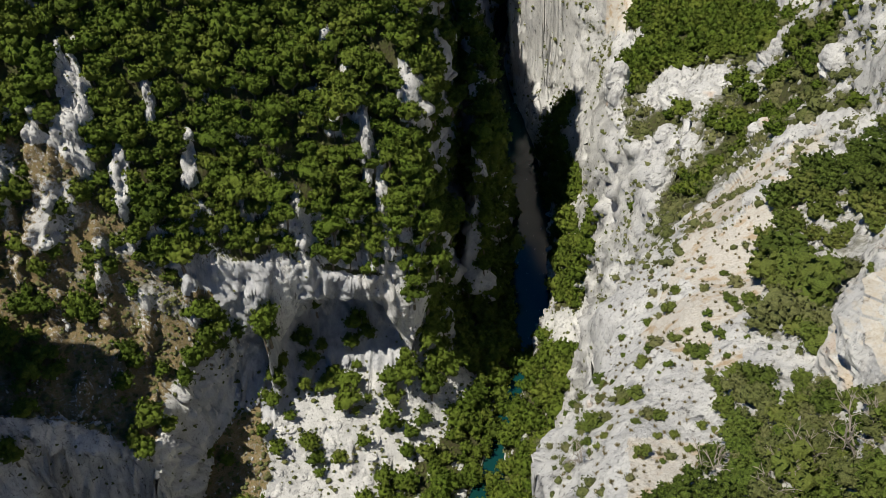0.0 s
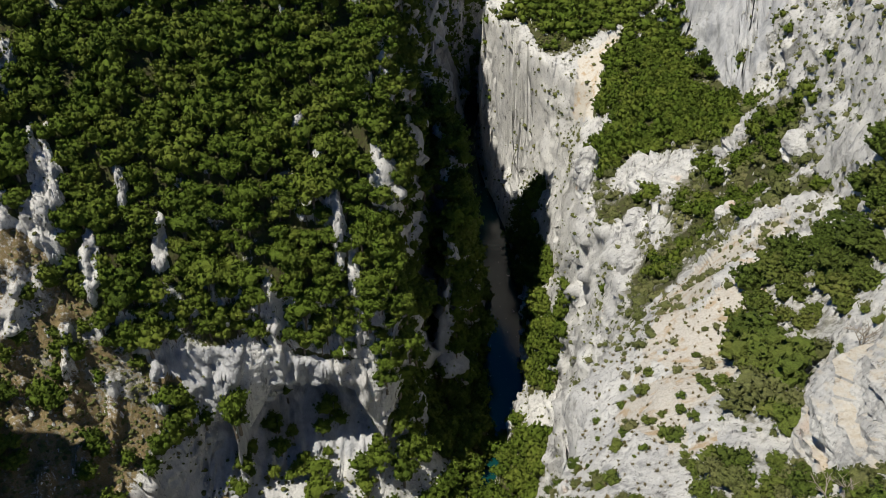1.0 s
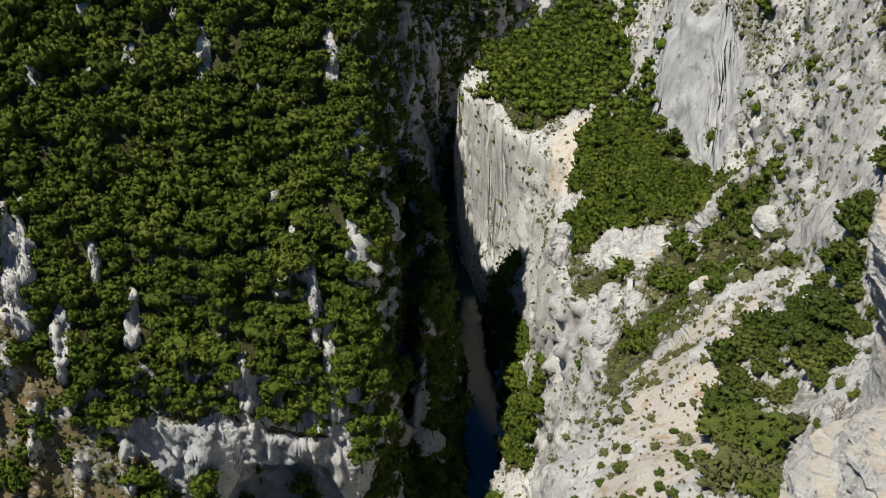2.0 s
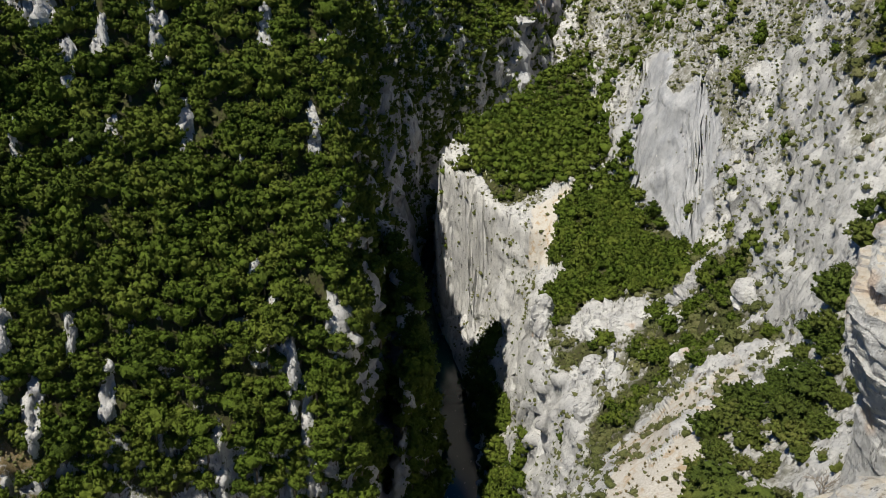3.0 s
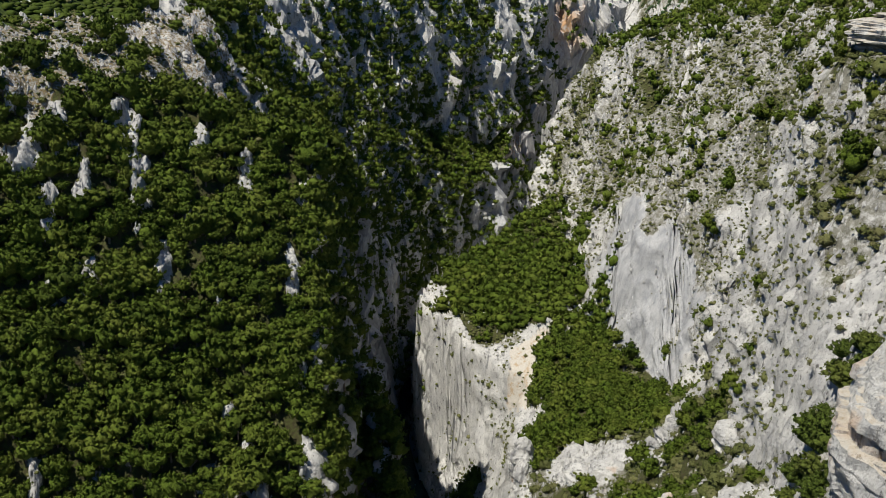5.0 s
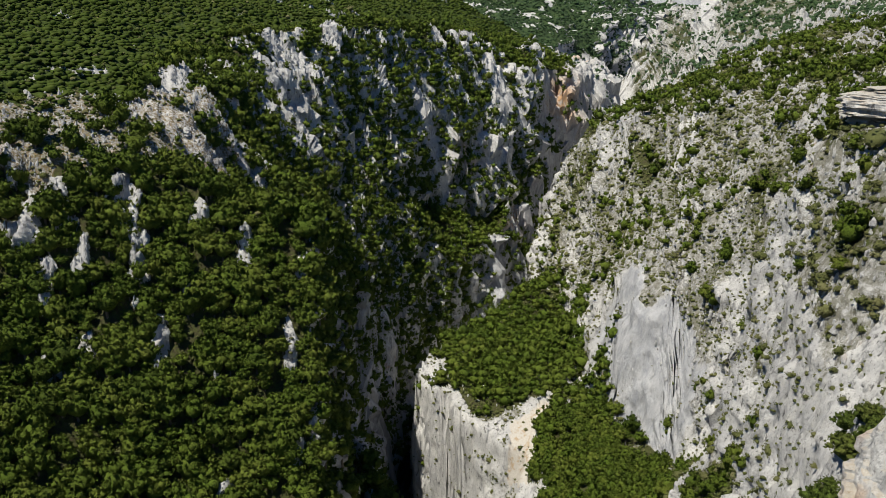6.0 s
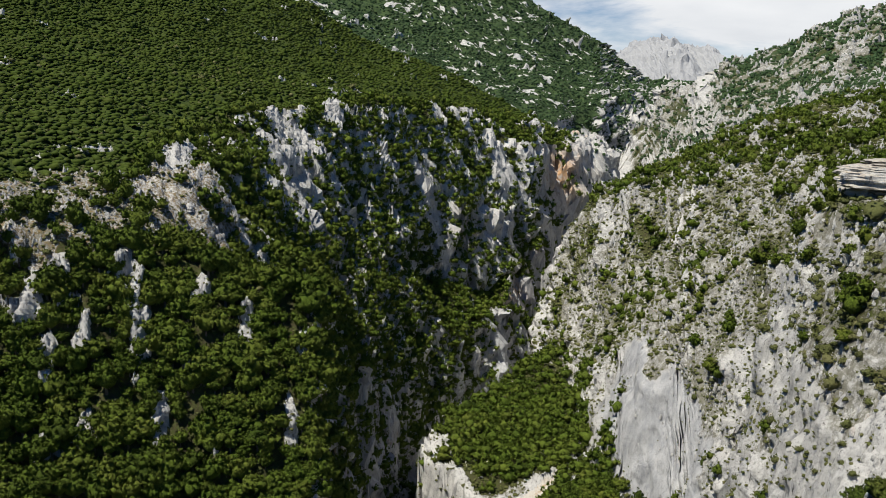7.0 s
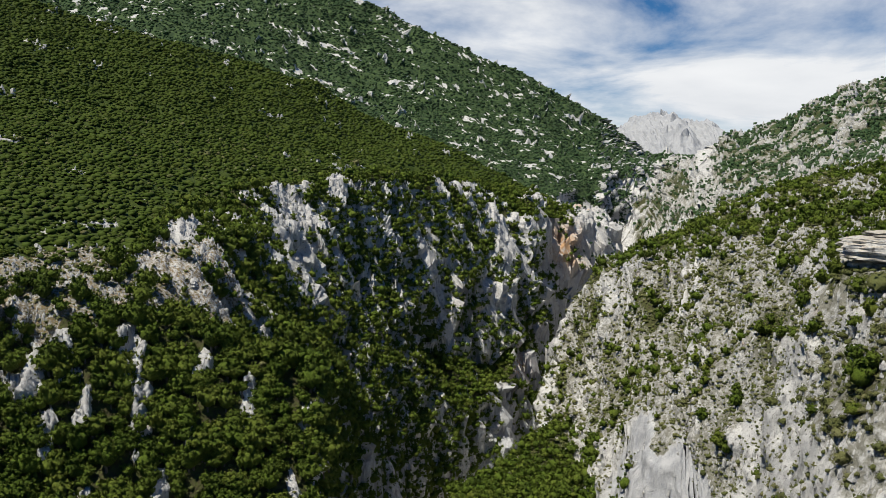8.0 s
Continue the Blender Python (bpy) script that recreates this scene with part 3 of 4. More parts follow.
def limestone(m, warm):
    """The colour of weathered limestone."""
    blotch = m.noise(0.16, 5, 0.6)
    grain = m.noise(1.7, 6, 0.65)
    c = m.mix(m.span(blotch, 0.35, 0.65), (0.47, 0.468, 0.465), (0.60, 0.595, 0.575))
    streak = m.noise(1.0, 4, 0.6, m.scaled((0.42, 0.42, 0.045)))
    c = m.mix(m.span(streak, 0.54, 0.72, 0.0, 0.75), c, (0.20, 0.205, 0.215))
    c = m.mix(m.span(grain, 0.30, 0.46, 0.5, 0.0), c, (0.13, 0.13, 0.12))
    cracks = m.noise(0.8, 7, 0.68, m.scaled((1.0, 1.0, 0.26)))
    c = m.mix(m.span(cracks, 0.42, 0.33, 0.0, 0.85), c, (0.075, 0.072, 0.07))
    c = m.mix(m.span(cracks, 0.60, 0.70, 0.0, 0.7), c, (0.66, 0.66, 0.65))
    fine = m.noise(2.6, 6, 0.75, m.scaled((1.0, 1.0, 0.4)))
    c = m.mix(m.span(fine, 0.43, 0.34, 0.0, 0.6), c, (0.11, 0.105, 0.10))
    pits = m.noise(1.15, 5, 0.8, m.scaled((1.0, 1.0, 0.6)))
    c = m.mix(m.span(pits, 0.60, 0.70, 0.0, 0.5), c, (0.15, 0.15, 0.13))
    c = m.mix(m.span(pits, 0.42, 0.30, 0.0, 0.6), c, (0.61, 0.61, 0.60))
    rust = m.math("MULTIPLY", warm, m.span(m.noise(0.28, 5, 0.6, m.scaled((1, 1, 0.5))), 0.30, 0.52))
    c = m.mix(rust, c, (0.50, 0.29, 0.14))
    return c, m.math("ADD", grain, fine), m.math("ADD", cracks, pits)


def ground_material():
    m = Nodes("gorge_ground")
    stone, grain, cracks = limestone(m, m.layer("ochre"))
    # blue-grey tone: weathered rock, plus shade and far haze put into the colour
    slate_shade = m.mix(m.span(m.noise(0.35, 5, 0.6, m.scaled((1, 1, 0.3))), 0.35, 0.65), (0.30, 0.315, 0.345), (0.47, 0.48, 0.50))
    stone = m.mix(m.math("MULTIPLY", m.layer("slate_shade"), 0.75), stone, slate_shade)
    speck = m.noise(0.9, 5, 0.7)
    fleck = m.noise(3.2, 4, 0.7)
    earth = m.mix(m.span(speck, 0.35, 0.65), (0.055, 0.048, 0.024), (0.066, 0.080, 0.020))
    carpet = m.mix(m.span(m.noise(0.22, 5, 0.65), 0.35, 0.65), (0.030, 0.052, 0.007), (0.055, 0.079, 0.011))
    earth = m.mix(m.layer("heath"), earth, carpet)
    # far forest floor, its green blued to stand for cloud shade and haze
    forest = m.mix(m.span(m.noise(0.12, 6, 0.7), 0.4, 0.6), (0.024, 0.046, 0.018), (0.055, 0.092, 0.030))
    earth = m.mix(m.layer("hazy_woods"), earth, forest)
    straw = m.mix(m.span(fleck, 0.35, 0.65), (0.26, 0.18, 0.105), (0.125, 0.115, 0.04))
    earth = m.mix(m.layer("dry"), earth, straw)
    pebbles = m.mix(m.span(fleck, 0.32, 0.62), (0.48, 0.44, 0.38), (0.60, 0.57, 0.52))
    pebbles = m.mix(m.span(m.noise(0.45, 4, 0.6), 0.5, 0.68, 0, 0.8), pebbles, (0.42, 0.30, 0.17))
    cover = m.span(m.math("ADD", m.layer("soil"), m.math("MULTIPLY", m.math("SUBTRACT", speck, 0.5), 1.5)), 0.35, 0.62)
    scrub = m.span(m.math("ADD", m.layer("shrub"), m.math("MULTIPLY", m.math("SUBTRACT", m.noise(0.5, 6, 0.75), 0.5), 2.6)), 0.62, 1.35, 0.0, 0.75)
    c = m.mix(scrub, stone, (0.105, 0.10, 0.055))
    c = m.mix(m.span(m.layer("gravel"), 0.3, 0.7), c, pebbles)
    c = m.mix(cover, c, earth)
    tall = m.math("ADD", m.math("MULTIPLY", grain, 0.6), m.math("MULTIPLY", cracks, 1.2))
    m.bump(tall, 0.8, 0.55)
    return m.done(c, 0.92)


def rock_material():
    m = Nodes("limestone")
    stone, grain, cracks = limestone(m, m.span(m.noise(0.11, 3), 0.62, 0.75, 0, 0.5))
    m.bump(m.math("ADD", m.math("MULTIPLY", grain, 0.6), m.math("MULTIPLY", cracks, 1.2)), 0.8, 0.5)
    return m.done(stone, 0.9)


def crag_material():
    """Near limestone: warm sandy tops, grey sheer sides."""
    m = Nodes("sandy_limestone")
    stone, grain, cracks = limestone(m, m.span(m.noise(0.11, 3), 0.55, 0.7, 0, 0.5))
    geo = m.tree.nodes.new("ShaderNodeNewGeometry")
    split = m.tree.nodes.new("ShaderNodeSeparateXYZ")
    m.link(geo.outputs["Normal"], split.inputs[0])
    lying = m.math("ADD", split.outputs["Z"], m.math("MULTIPLY", m.math("SUBTRACT", m.noise(0.6, 5, 0.7), 0.5), 1.4))
    sand = m.mix(m.span(m.noise(1.8, 5, 0.7), 0.35, 0.65), (0.50, 0.40, 0.26), (0.62, 0.57, 0.48))
    c = m.mix(m.span(lying, 0.6, 1.05, 0.0, 0.6), stone, sand)
    m.bump(m.math("ADD", m.math("MULTIPLY", grain, 0.6), m.math("MULTIPLY", cracks, 1.2)), 0.9, 0.5)
    return m.done(c, 0.9)


def leaf_material(name, dark, light, dry, size=1.0, relief=1.0):
    m = Nodes(name)
    own = m.math("FRACT", m.math("ADD", m.layer("tint"), m.random()))
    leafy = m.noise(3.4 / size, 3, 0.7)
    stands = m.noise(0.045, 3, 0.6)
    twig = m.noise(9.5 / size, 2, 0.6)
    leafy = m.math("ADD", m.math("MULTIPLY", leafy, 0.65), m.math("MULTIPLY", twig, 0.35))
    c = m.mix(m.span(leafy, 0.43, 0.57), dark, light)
    c = m.mix(m.span(own, 0.55, 1.0, 0.0, 0.75), c, dry)
    c = m.mix(m.span(stands, 0.40, 0.66, 0.0, 0.45), c, dry)
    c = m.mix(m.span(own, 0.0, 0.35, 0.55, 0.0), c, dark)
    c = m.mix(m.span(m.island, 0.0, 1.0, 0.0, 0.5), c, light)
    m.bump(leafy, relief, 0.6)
    m.bsdf.inputs["Specular IOR Level"].default_value = 0.12
    return m.done(c, 0.75)


def bark_material():
    m = Nodes("bark")
    ridges = m.noise(6, 5, 0.6, m.scaled((1, 1, 0.2)))
    m.bump(ridges, 0.7, 0.05)
    return m.done(m.mix(ridges, (0.07, 0.055, 0.04), (0.22, 0.19, 0.15)), 0.9)


def water_material():
    m = Nodes("river_water")
    m.bsdf.inputs["Specular IOR Level"].default_value = 0.5
    ripple = m.noise(1.3, 5, 0.6, m.scaled((1, 0.45, 1)))
    foam = m.span(m.noise(0.5, 6, 0.7, m.scaled((1, 0.5, 1))), 0.64, 0.70, 0.0, 0.8)
    m.bump(ripple, 0.25, 0.12)
    return m.done(m.mix(foam, (0.004, 0.034, 0.032), (0.45, 0.52, 0.50)), 0.06)


GROUND = ground_material()
ROCK = rock_material()
CRAG = crag_material()
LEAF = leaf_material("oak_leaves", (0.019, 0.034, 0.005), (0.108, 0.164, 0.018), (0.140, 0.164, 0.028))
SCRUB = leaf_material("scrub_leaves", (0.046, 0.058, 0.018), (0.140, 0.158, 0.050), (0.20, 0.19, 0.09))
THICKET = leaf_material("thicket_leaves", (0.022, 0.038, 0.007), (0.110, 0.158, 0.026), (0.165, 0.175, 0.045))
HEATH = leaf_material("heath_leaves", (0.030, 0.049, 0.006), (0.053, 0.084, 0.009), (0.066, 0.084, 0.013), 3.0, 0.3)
# cloud shade and far haze are painted in as this bluer green
HAZE_LEAF = leaf_material("hazy_mountain_leaves", (0.018, 0.040, 0.018), (0.050, 0.094, 0.036), (0.060, 0.094, 0.040), 5.0, 0.3)
BARK = bark_material()
WATER = water_material()


# ---- ground and river ----
def make_ground():
    n_az, n_r = SHEET.shape[:2]
    ids = np.arange(n_az * n_r).reshape(n_az, n_r)
    nxt = np.roll(ids, -1, axis=0)
    faces = np.stack([ids[:, 1:], nxt[:, 1:], nxt[:, :-1], ids[:, :-1]], axis=2).reshape(-1, 4)
    me = mesh_from("ground", SHEET.reshape(-1, 3), faces, smooth=False)
    soft = (LAYERS["gravel"] + LAYERS["soil"])[:, 1:].reshape(-1) > 0.6
    near = np.linalg.norm(SHEET[:, 1:].reshape(-1, 3) - np.array(EYE), axis=1) < 430
    me.polygons.foreach_set("use_smooth", soft | near)
    for name in ("shrub", "soil", "gravel", "ochre", "dry", "slate_shade", "heath", "hazy_woods"):
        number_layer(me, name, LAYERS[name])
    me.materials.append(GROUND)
    return tagged(new("ground", me), "pale limestone gorge with sheer cliffs, ledges and dry soil", "ground", kind="structure")


def make_river():
    ys = np.concatenate([np.arange(-60, 700, 4.0), np.arange(700, 1500, 25.0)])
    xs, _ = line_at(RIVER, ys)
    verts = np.array([(x + o, y, 0.25) for x, y in zip(xs, ys) for o in (-9, -3, 3, 9)])
    faces = [(4 * i + k, 4 * i + k + 1, 4 * i + k + 5, 4 * i + k + 4) for i in range(len(ys) - 1) for k in range(3)]
    me = mesh_from("river", verts, faces)
    me.materials.append(WATER)
    return tagged(new("water", me), "dark green river deep in the shaded gorge", "river", kind="structure")


make_ground()
make_river()


# ---- plants ----
def ball(level):
    bm = bmesh.new()
    bmesh.ops.create_icosphere(bm, subdivisions=level, radius=1.0)
    v = np.array([p.co[:] for p in bm.verts])
    f = np.array([[p.index for p in q.verts] for q in bm.faces])
    bm.free()
    return v, f


BALLS = {k: ball(k) for k in (1, 2)}


def join(pieces):
    """(verts, faces) pieces into one."""
    vs, fs, n = [], [], 0
    for v, f in pieces:
        vs.append(v)
        fs.append(f + n)
        n += len(v)
    return np.concatenate(vs), np.concatenate(fs)


def leaf_cards(points, outward, size, rng):
    """One small leafy triangle at each point, tilted at random."""
    n = len(points)
    a = outward + rng.normal(0, 0.7, (n, 3))
    a /= np.linalg.norm(a, axis=1, keepdims=True)
    b = np.cross(a, rng.normal(0, 1, (n, 3)))
    b /= np.linalg.norm(b, axis=1, keepdims=True)
    c = np.cross(a, b)
    s = size * rng.uniform(0.6, 1.3, (n, 1))
    v = np.stack([points + b * s, points - 0.6 * b * s + 0.8 * c * s, points - 0.5 * b * s - 0.8 * c * s + 0.4 * a * s], axis=1).reshape(-1, 3)
    return v, np.arange(3 * n).reshape(n, 3)


def crown(seed, level, lumps, cards, flat=0.85, card=0.16):
    """A crown of one metre half width round its middle: a lumpy ball with gaps, leafy edges."""
    rng = np.random.default_rng(seed)
    v, f = BALLS[level]
    heads = rng.normal(0, 1, (lumps, 3))
    heads[:, 2] = np.abs(heads[:, 2]) * 1.1 - 0.35
    heads /= np.linalg.norm(heads, axis=1, keepdims=True)
    near = v @ heads.T
    tops = np.sort(near, axis=1)
    bulge = np.clip((tops[:, -1] - 0.66) / 0.34, 0, 1) ** 0.6
    r = 0.50 + 0.50 * bulge * rng.uniform(0.65, 1.25, lumps)[near.argmax(axis=1)] + rng.normal(0, 0.05, len(v))
    body = v * r[:, None]
    body[:, 2] *= flat
    body[:, 2] = np.where(body[:, 2] < -0.3, -0.3 + (body[:, 2] + 0.3) * 0.4, body[:, 2])
    pieces = [(body, f)]
    if cards:
        pick = rng.choice(len(v), cards, p=np.where(v[:, 2] > -0.4, 1.0, 0.15) / np.where(v[:, 2] > -0.4, 1.0, 0.15).sum())
        at = body[pick] * rng.uniform(0.88, 1.12, (cards, 1)) + rng.normal(0, 0.07, (cards, 3))
        if cards > 20:
            pieces[0] = (body * 0.78, f)
        pieces.append(leaf_cards(at, v[pick], card, rng))
    return join(pieces)


def fine_crown(seed):
    """A crown of many leafy clumps for the trees that stand singly."""
    rng = np.random.default_rng(seed)
    pieces = []
    for i in range(9):
        d = rng.normal(0, 1, 3)
        d[2] = abs(d[2]) * 0.9 - 0.25
        d /= np.linalg.norm(d)
        v, f = crown(seed * 31 + i, 2 if i < 3 else 1, 5, 44, 0.85, 0.19)
        size = rng.uniform(0.36, 0.52)
        v = v * np.array([1, 1, 1.05])
        pieces.append((v * size + d * np.array([0.62, 0.62, 0.5]), f))
    v, f = crown(seed * 77, 2, 8, 0)
    pieces.append((v * 0.62, f))
    return join(pieces)


def clump_crown(seed):
    """A lighter crown of leafy clumps for trees that stand in the closed woods."""
    rng = np.random.default_rng(seed)
    pieces = []
    for i in range(6):
        a = i * 2.4 + rng.uniform(-0.4, 0.4)
        out = 0.0 if i == 0 else rng.uniform(0.42, 0.66)
        v, f = crown(seed * 31 + i, 1, 5, 44, 0.9, 0.25)
        pieces.append((v * rng.uniform(0.42, 0.58) + np.array([out * math.cos(a), out * math.sin(a), rng.uniform(0.30, 0.5) if i == 0 else rng.uniform(-0.15, 0.32)]), f))
    v, f = BALLS[1]
    pieces.append((v * np.array([0.6, 0.6, 0.5]), f))
    return join(pieces)


def rich_crown(seed):
    """A broad bush seen from near: many leafy clumps."""
    rng = np.random.default_rng(seed)
    pieces = []
    for i in range(15):
        a, out = i * 2.4 + rng.uniform(-0.3, 0.3), math.sqrt(i / 15) * 0.85
        v, f = crown(seed * 53 + i, 1, 5, 130, 0.9, 0.17)
        pieces.append((v * rng.uniform(0.24, 0.38) + np.array([out * math.cos(a), out * math.sin(a), 0.45 * (1 - out * out) + rng.uniform(-0.12, 0.12)]), f))
    v, f = BALLS[1]
    pieces.append((v * np.array([0.75, 0.75, 0.4]), f))
    return join(pieces)


def trunk_shape(seed, height=1.5, r=0.10, limbs=3):
    """A tapered trunk with three limbs, from the ground to the crown's middle at 0."""
    rng = np.random.default_rng(seed)
    pieces = []

    def limb(a, b, ra, rb):
        k = np.arange(5) * 2 * np.pi / 5
        ring = np.stack([np.cos(k), np.sin(k), 0 * k], axis=1)
        v = np.concatenate([a + ring * ra, b + ring * rb])
        f = [(i, (i + 1) % 5, 5 + (i + 1) % 5) for i in range(5)] + [(i, 5 + (i + 1) % 5, 5 + i) for i in range(5)]
        pieces.append((v, np.array(f)))

    fork = np.array([rng.normal(0, 0.05), rng.normal(0, 0.05), -0.45])
    limb(np.array([0, 0, -height]), fork, r, r * 0.7)
    for i in range(limbs):
        k = rng.uniform(0, 6.28)
        limb(fork, fork + np.array([0.45 * np.cos(k), 0.45 * np.sin(k), rng.uniform(0.4, 0.75)]), r * 0.6, r * 0.2)
    return join(pieces)


def spread(rng, lo_az, hi_az, density, spacing, limit):
    """Places on the sheet, no closer than their spacing. density and spacing: one value a vertex."""
    A, B = SHEET[:-1, :-1], SHEET[1:, 1:]
    C, D = SHEET[1:, :-1], SHEET[:-1, 1:]
    area = 0.5 * np.linalg.norm(np.cross(B - A, C - D), axis=2)
    rate = area * density[:-1, :-1] / spacing[:-1, :-1] ** 2
    mid = GRID[:-1, :-1]
    az = np.degrees(np.arctan2(mid[..., 0], mid[..., 1]))
    rate = np.where((az > lo_az) & (az < hi_az), rate, 0)
    rate = np.minimum(rate, 3.0)
    number = rng.poisson(rate)
    i, j = np.nonzero(number)
    reps = number[i, j]
    i, j = np.repeat(i, reps), np.repeat(j, reps)
    u, w = rng.random((len(i), 1)), rng.random((len(i), 1))
    p = A[i, j] * (1 - u) * (1 - w) + C[i, j] * u * (1 - w) + D[i, j] * (1 - u) * w + B[i, j] * u * w
    order = rng.permutation(len(p))
    p, i, j = p[order], i[order], j[order]
    gap = spacing[i, j]
    keep, cells = [], {}
    for k in range(len(p)):
        g = gap[k]
        level = int(math.log2(g) * 2)
        cell = 2 ** (level / 2)
        key = (level, int(p[k, 0] // cell), int(p[k, 1] // cell), int(p[k, 2] // cell))
        if cells.get(key, 0) >= 1:
            continue
        cells[key] = 1
        keep.append(k)
        if len(keep) >= limit:
            break
    keep = np.array(keep, int)
    return p[keep], i[keep], j[keep]


def visible_rows(slack):
    """True where the sheet, or what stands slack metres over it, is not behind a nearer crest."""
    d = GRID - np.array(EYE)
    r = np.hypot(d[..., 0], d[..., 1])
    crest = np.maximum.accumulate(d[..., 2] / np.maximum(r, 1), axis=1)
    return (d[..., 2] + slack) / np.maximum(r, 1) >= crest


def planted(name, label, shapes, at, size, turn, tint, material, trunk=None, trunk_size=None):
    """Many plants as one object of stuff: each takes one of the shapes."""
    rng = np.random.default_rng(len(at))
    which = rng.integers(0, len(shapes), len(at))
    vs, fs, ts, ms, n = [], [], [], [], 0
    for k, (v, f) in enumerate(shapes):
        sel = which == k
        if not sel.any():
            continue
        c, s = np.cos(turn[sel])[:, None], np.sin(turn[sel])[:, None]
        x, y = v[:, 0][None], v[:, 1][None]
        q = np.stack([c * x - s * y, s * x + c * y, np.broadcast_to(v[:, 2][None], (sel.sum(), len(v)))], axis=2)
        q = q * size[sel][:, None, :] + at[sel][:, None, :]
        vs.append(q.reshape(-1, 3))
        fs.append((f[None] + (np.arange(sel.sum()) * len(v))[:, None, None] + n).reshape(-1, 3))
        ts.append(np.repeat(tint[sel], len(v)))
        ms.append(np.zeros(sel.sum() * len(f), np.int32))
        n += sel.sum() * len(v)
    if trunk is not None:
        v, f = trunk
        q = v[None] * trunk_size[:, None, None] + at[:, None, :]
        vs.append(q.reshape(-1, 3))
        fs.append((f[None] + (np.arange(len(at)) * len(v))[:, None, None] + n).reshape(-1, 3))
        ts.append(np.repeat(tint, len(v)))
        ms.append(np.ones(len(at) * len(f), np.int32))
    me = mesh_from(name, np.concatenate(vs), np.concatenate(fs), smooth=name != "rock_teeth")
    number_layer(me, "tint", np.concatenate(ts))
    me.materials.append(material)
    if trunk is not None:
        me.materials.append(BARK)
    me.polygons.foreach_set("material_index", np.concatenate(ms))
    return tagged(new(name, me), label, name.replace("_", " "), kind="stuff")


def part(name, mesh, parent, label=""):
    ob = new(name, mesh)
    ob.parent = parent
    return tagged(ob, label)


def plant_woods():
    rng = np.random.default_rng(7)
    d = np.linalg.norm(SHEET - np.array(EYE), axis=2)
    y = GRID[..., 1]
    rim, _ = line_at(LEFT_RIM, y)
    radius = np.where(y < 330, 3.3, 2.7)
    radius = np.where((GRID[..., 0] > 30) & (y < 350), 2.5, radius)
    low = (GRID[..., 0] < rim) & (y > 300)
    radius = np.where(low, 1.9, radius)
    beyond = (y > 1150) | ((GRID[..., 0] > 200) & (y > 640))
    radius = np.maximum(np.where(beyond, 1.6, radius), np.where(beyond, 0.0018, 0.0024) * d)
    radius = np.where(inside("valley", GRID[..., 0], y), 3.2, radius)
    shown = visible_rows(9)
    density = LAYERS["tree"] * np.where(shown, 1.0, 0.12) * np.where(beyond, 0.30, 1.0)
    at, i, j = spread(rng, -42, 42, density * 3.0, radius * np.where(low, 1.9, np.where(d > 470, 1.7, 1.42)), 140000)
    r = radius[i, j] * np.clip(np.exp(rng.normal(0.03, 0.28, len(at))), 0.5, 1.7)
    tall = rng.uniform(0.95, 1.4, len(at))
    tall = np.where(low[i, j], 0.6 * tall, tall)
    size = np.stack([r, r * rng.uniform(0.9, 1.1, len(at)), r * tall], axis=1)
    at = at + np.stack([0 * r, 0 * r, r * np.where(low[i, j], 0.3, 0.75)], axis=1)
    turn, tint = rng.uniform(0, 6.28, len(at)), rng.random(len(at))
    dist = np.linalg.norm(at - np.array(EYE), axis=1)
    px = r / dist * 1642
    # those on the near buttress stand singly
    order = np.argsort(np.hypot(at[:, 0] + 38, (at[:, 1] - 205) * 1.2))[:300]
    single = np.zeros(len(at), bool)
    single[order] = True
    leaf, wood = [], []
    for k in range(6):
        v, f = fine_crown(100 + k)
        me = mesh_from("crown", v, f, smooth=False)
        me.materials.append(LEAF)
        leaf.append(me)
        v, f = trunk_shape(200 + k)
        me = mesh_from("trunk", v, f)
        me.materials.append(BARK)
        wood.append(me)
    for k in order:
        tree = new("oak_tree")
        tree.empty_display_size = 0.5
        base = at[k] - np.array([0, 0, r[k] * 1.2])
        tree.location = base
        tree.rotation_euler = (0, 0, turn[k])
        tree.scale = size[k] * 1.05
        for name, me in (("crown", leaf[k % 6]), ("trunk", wood[k % 6])):
            ob = part(name, me, tree)
            ob.location = (0, 0, 1.2)
        wide = "broad" if r[k] > 2.7 else "small" if r[k] < 2.1 else "round"
        tagged(tree, f"{wide} dark green holm oak rooted on the steep limestone buttress", "tree", "oaks on the buttress")
    rest = ~single
    near = (px >= 11) & (at[:, 1] < 330)
    middle = ~near & (dist < 900) & ~low[i, j] & ~beyond[i, j]
    size[~near & ~middle, :2] *= 1.05
    beyond = beyond[i, j]
    groups = [("oak_woods", near, 2, 11, 80), ("distant_woods", middle, 1, 6, 44), ("far_woods", ~near & ~middle & ~beyond, 1, 4, 0),
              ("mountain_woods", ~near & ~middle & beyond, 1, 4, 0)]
    for name, sel, level, lumps, cards in groups:
        sel = sel & rest
        shapes = [clump_crown(300 + k) if level == 2 else crown(310 + k, level, lumps, cards, 0.85, 0.2) for k in range(9)]
        if name in ("far_woods", "mountain_woods"):
            shapes = []
            for k in range(7):
                v, f = crown(400 + k, 1, 4, 0)
                shapes.append((v, f[v[f][:, :, 2].mean(axis=1) > -0.10]))
        trunk = trunk_shape(5, limbs=0) if level == 2 else None
        planted(name, "closed woods of dark green holm oak on the gorge slopes", shapes, at[sel], size[sel], turn[sel], tint[sel], HAZE_LEAF if name == "mountain_woods" else HEATH if name == "far_woods" else LEAF, trunk, r[sel])


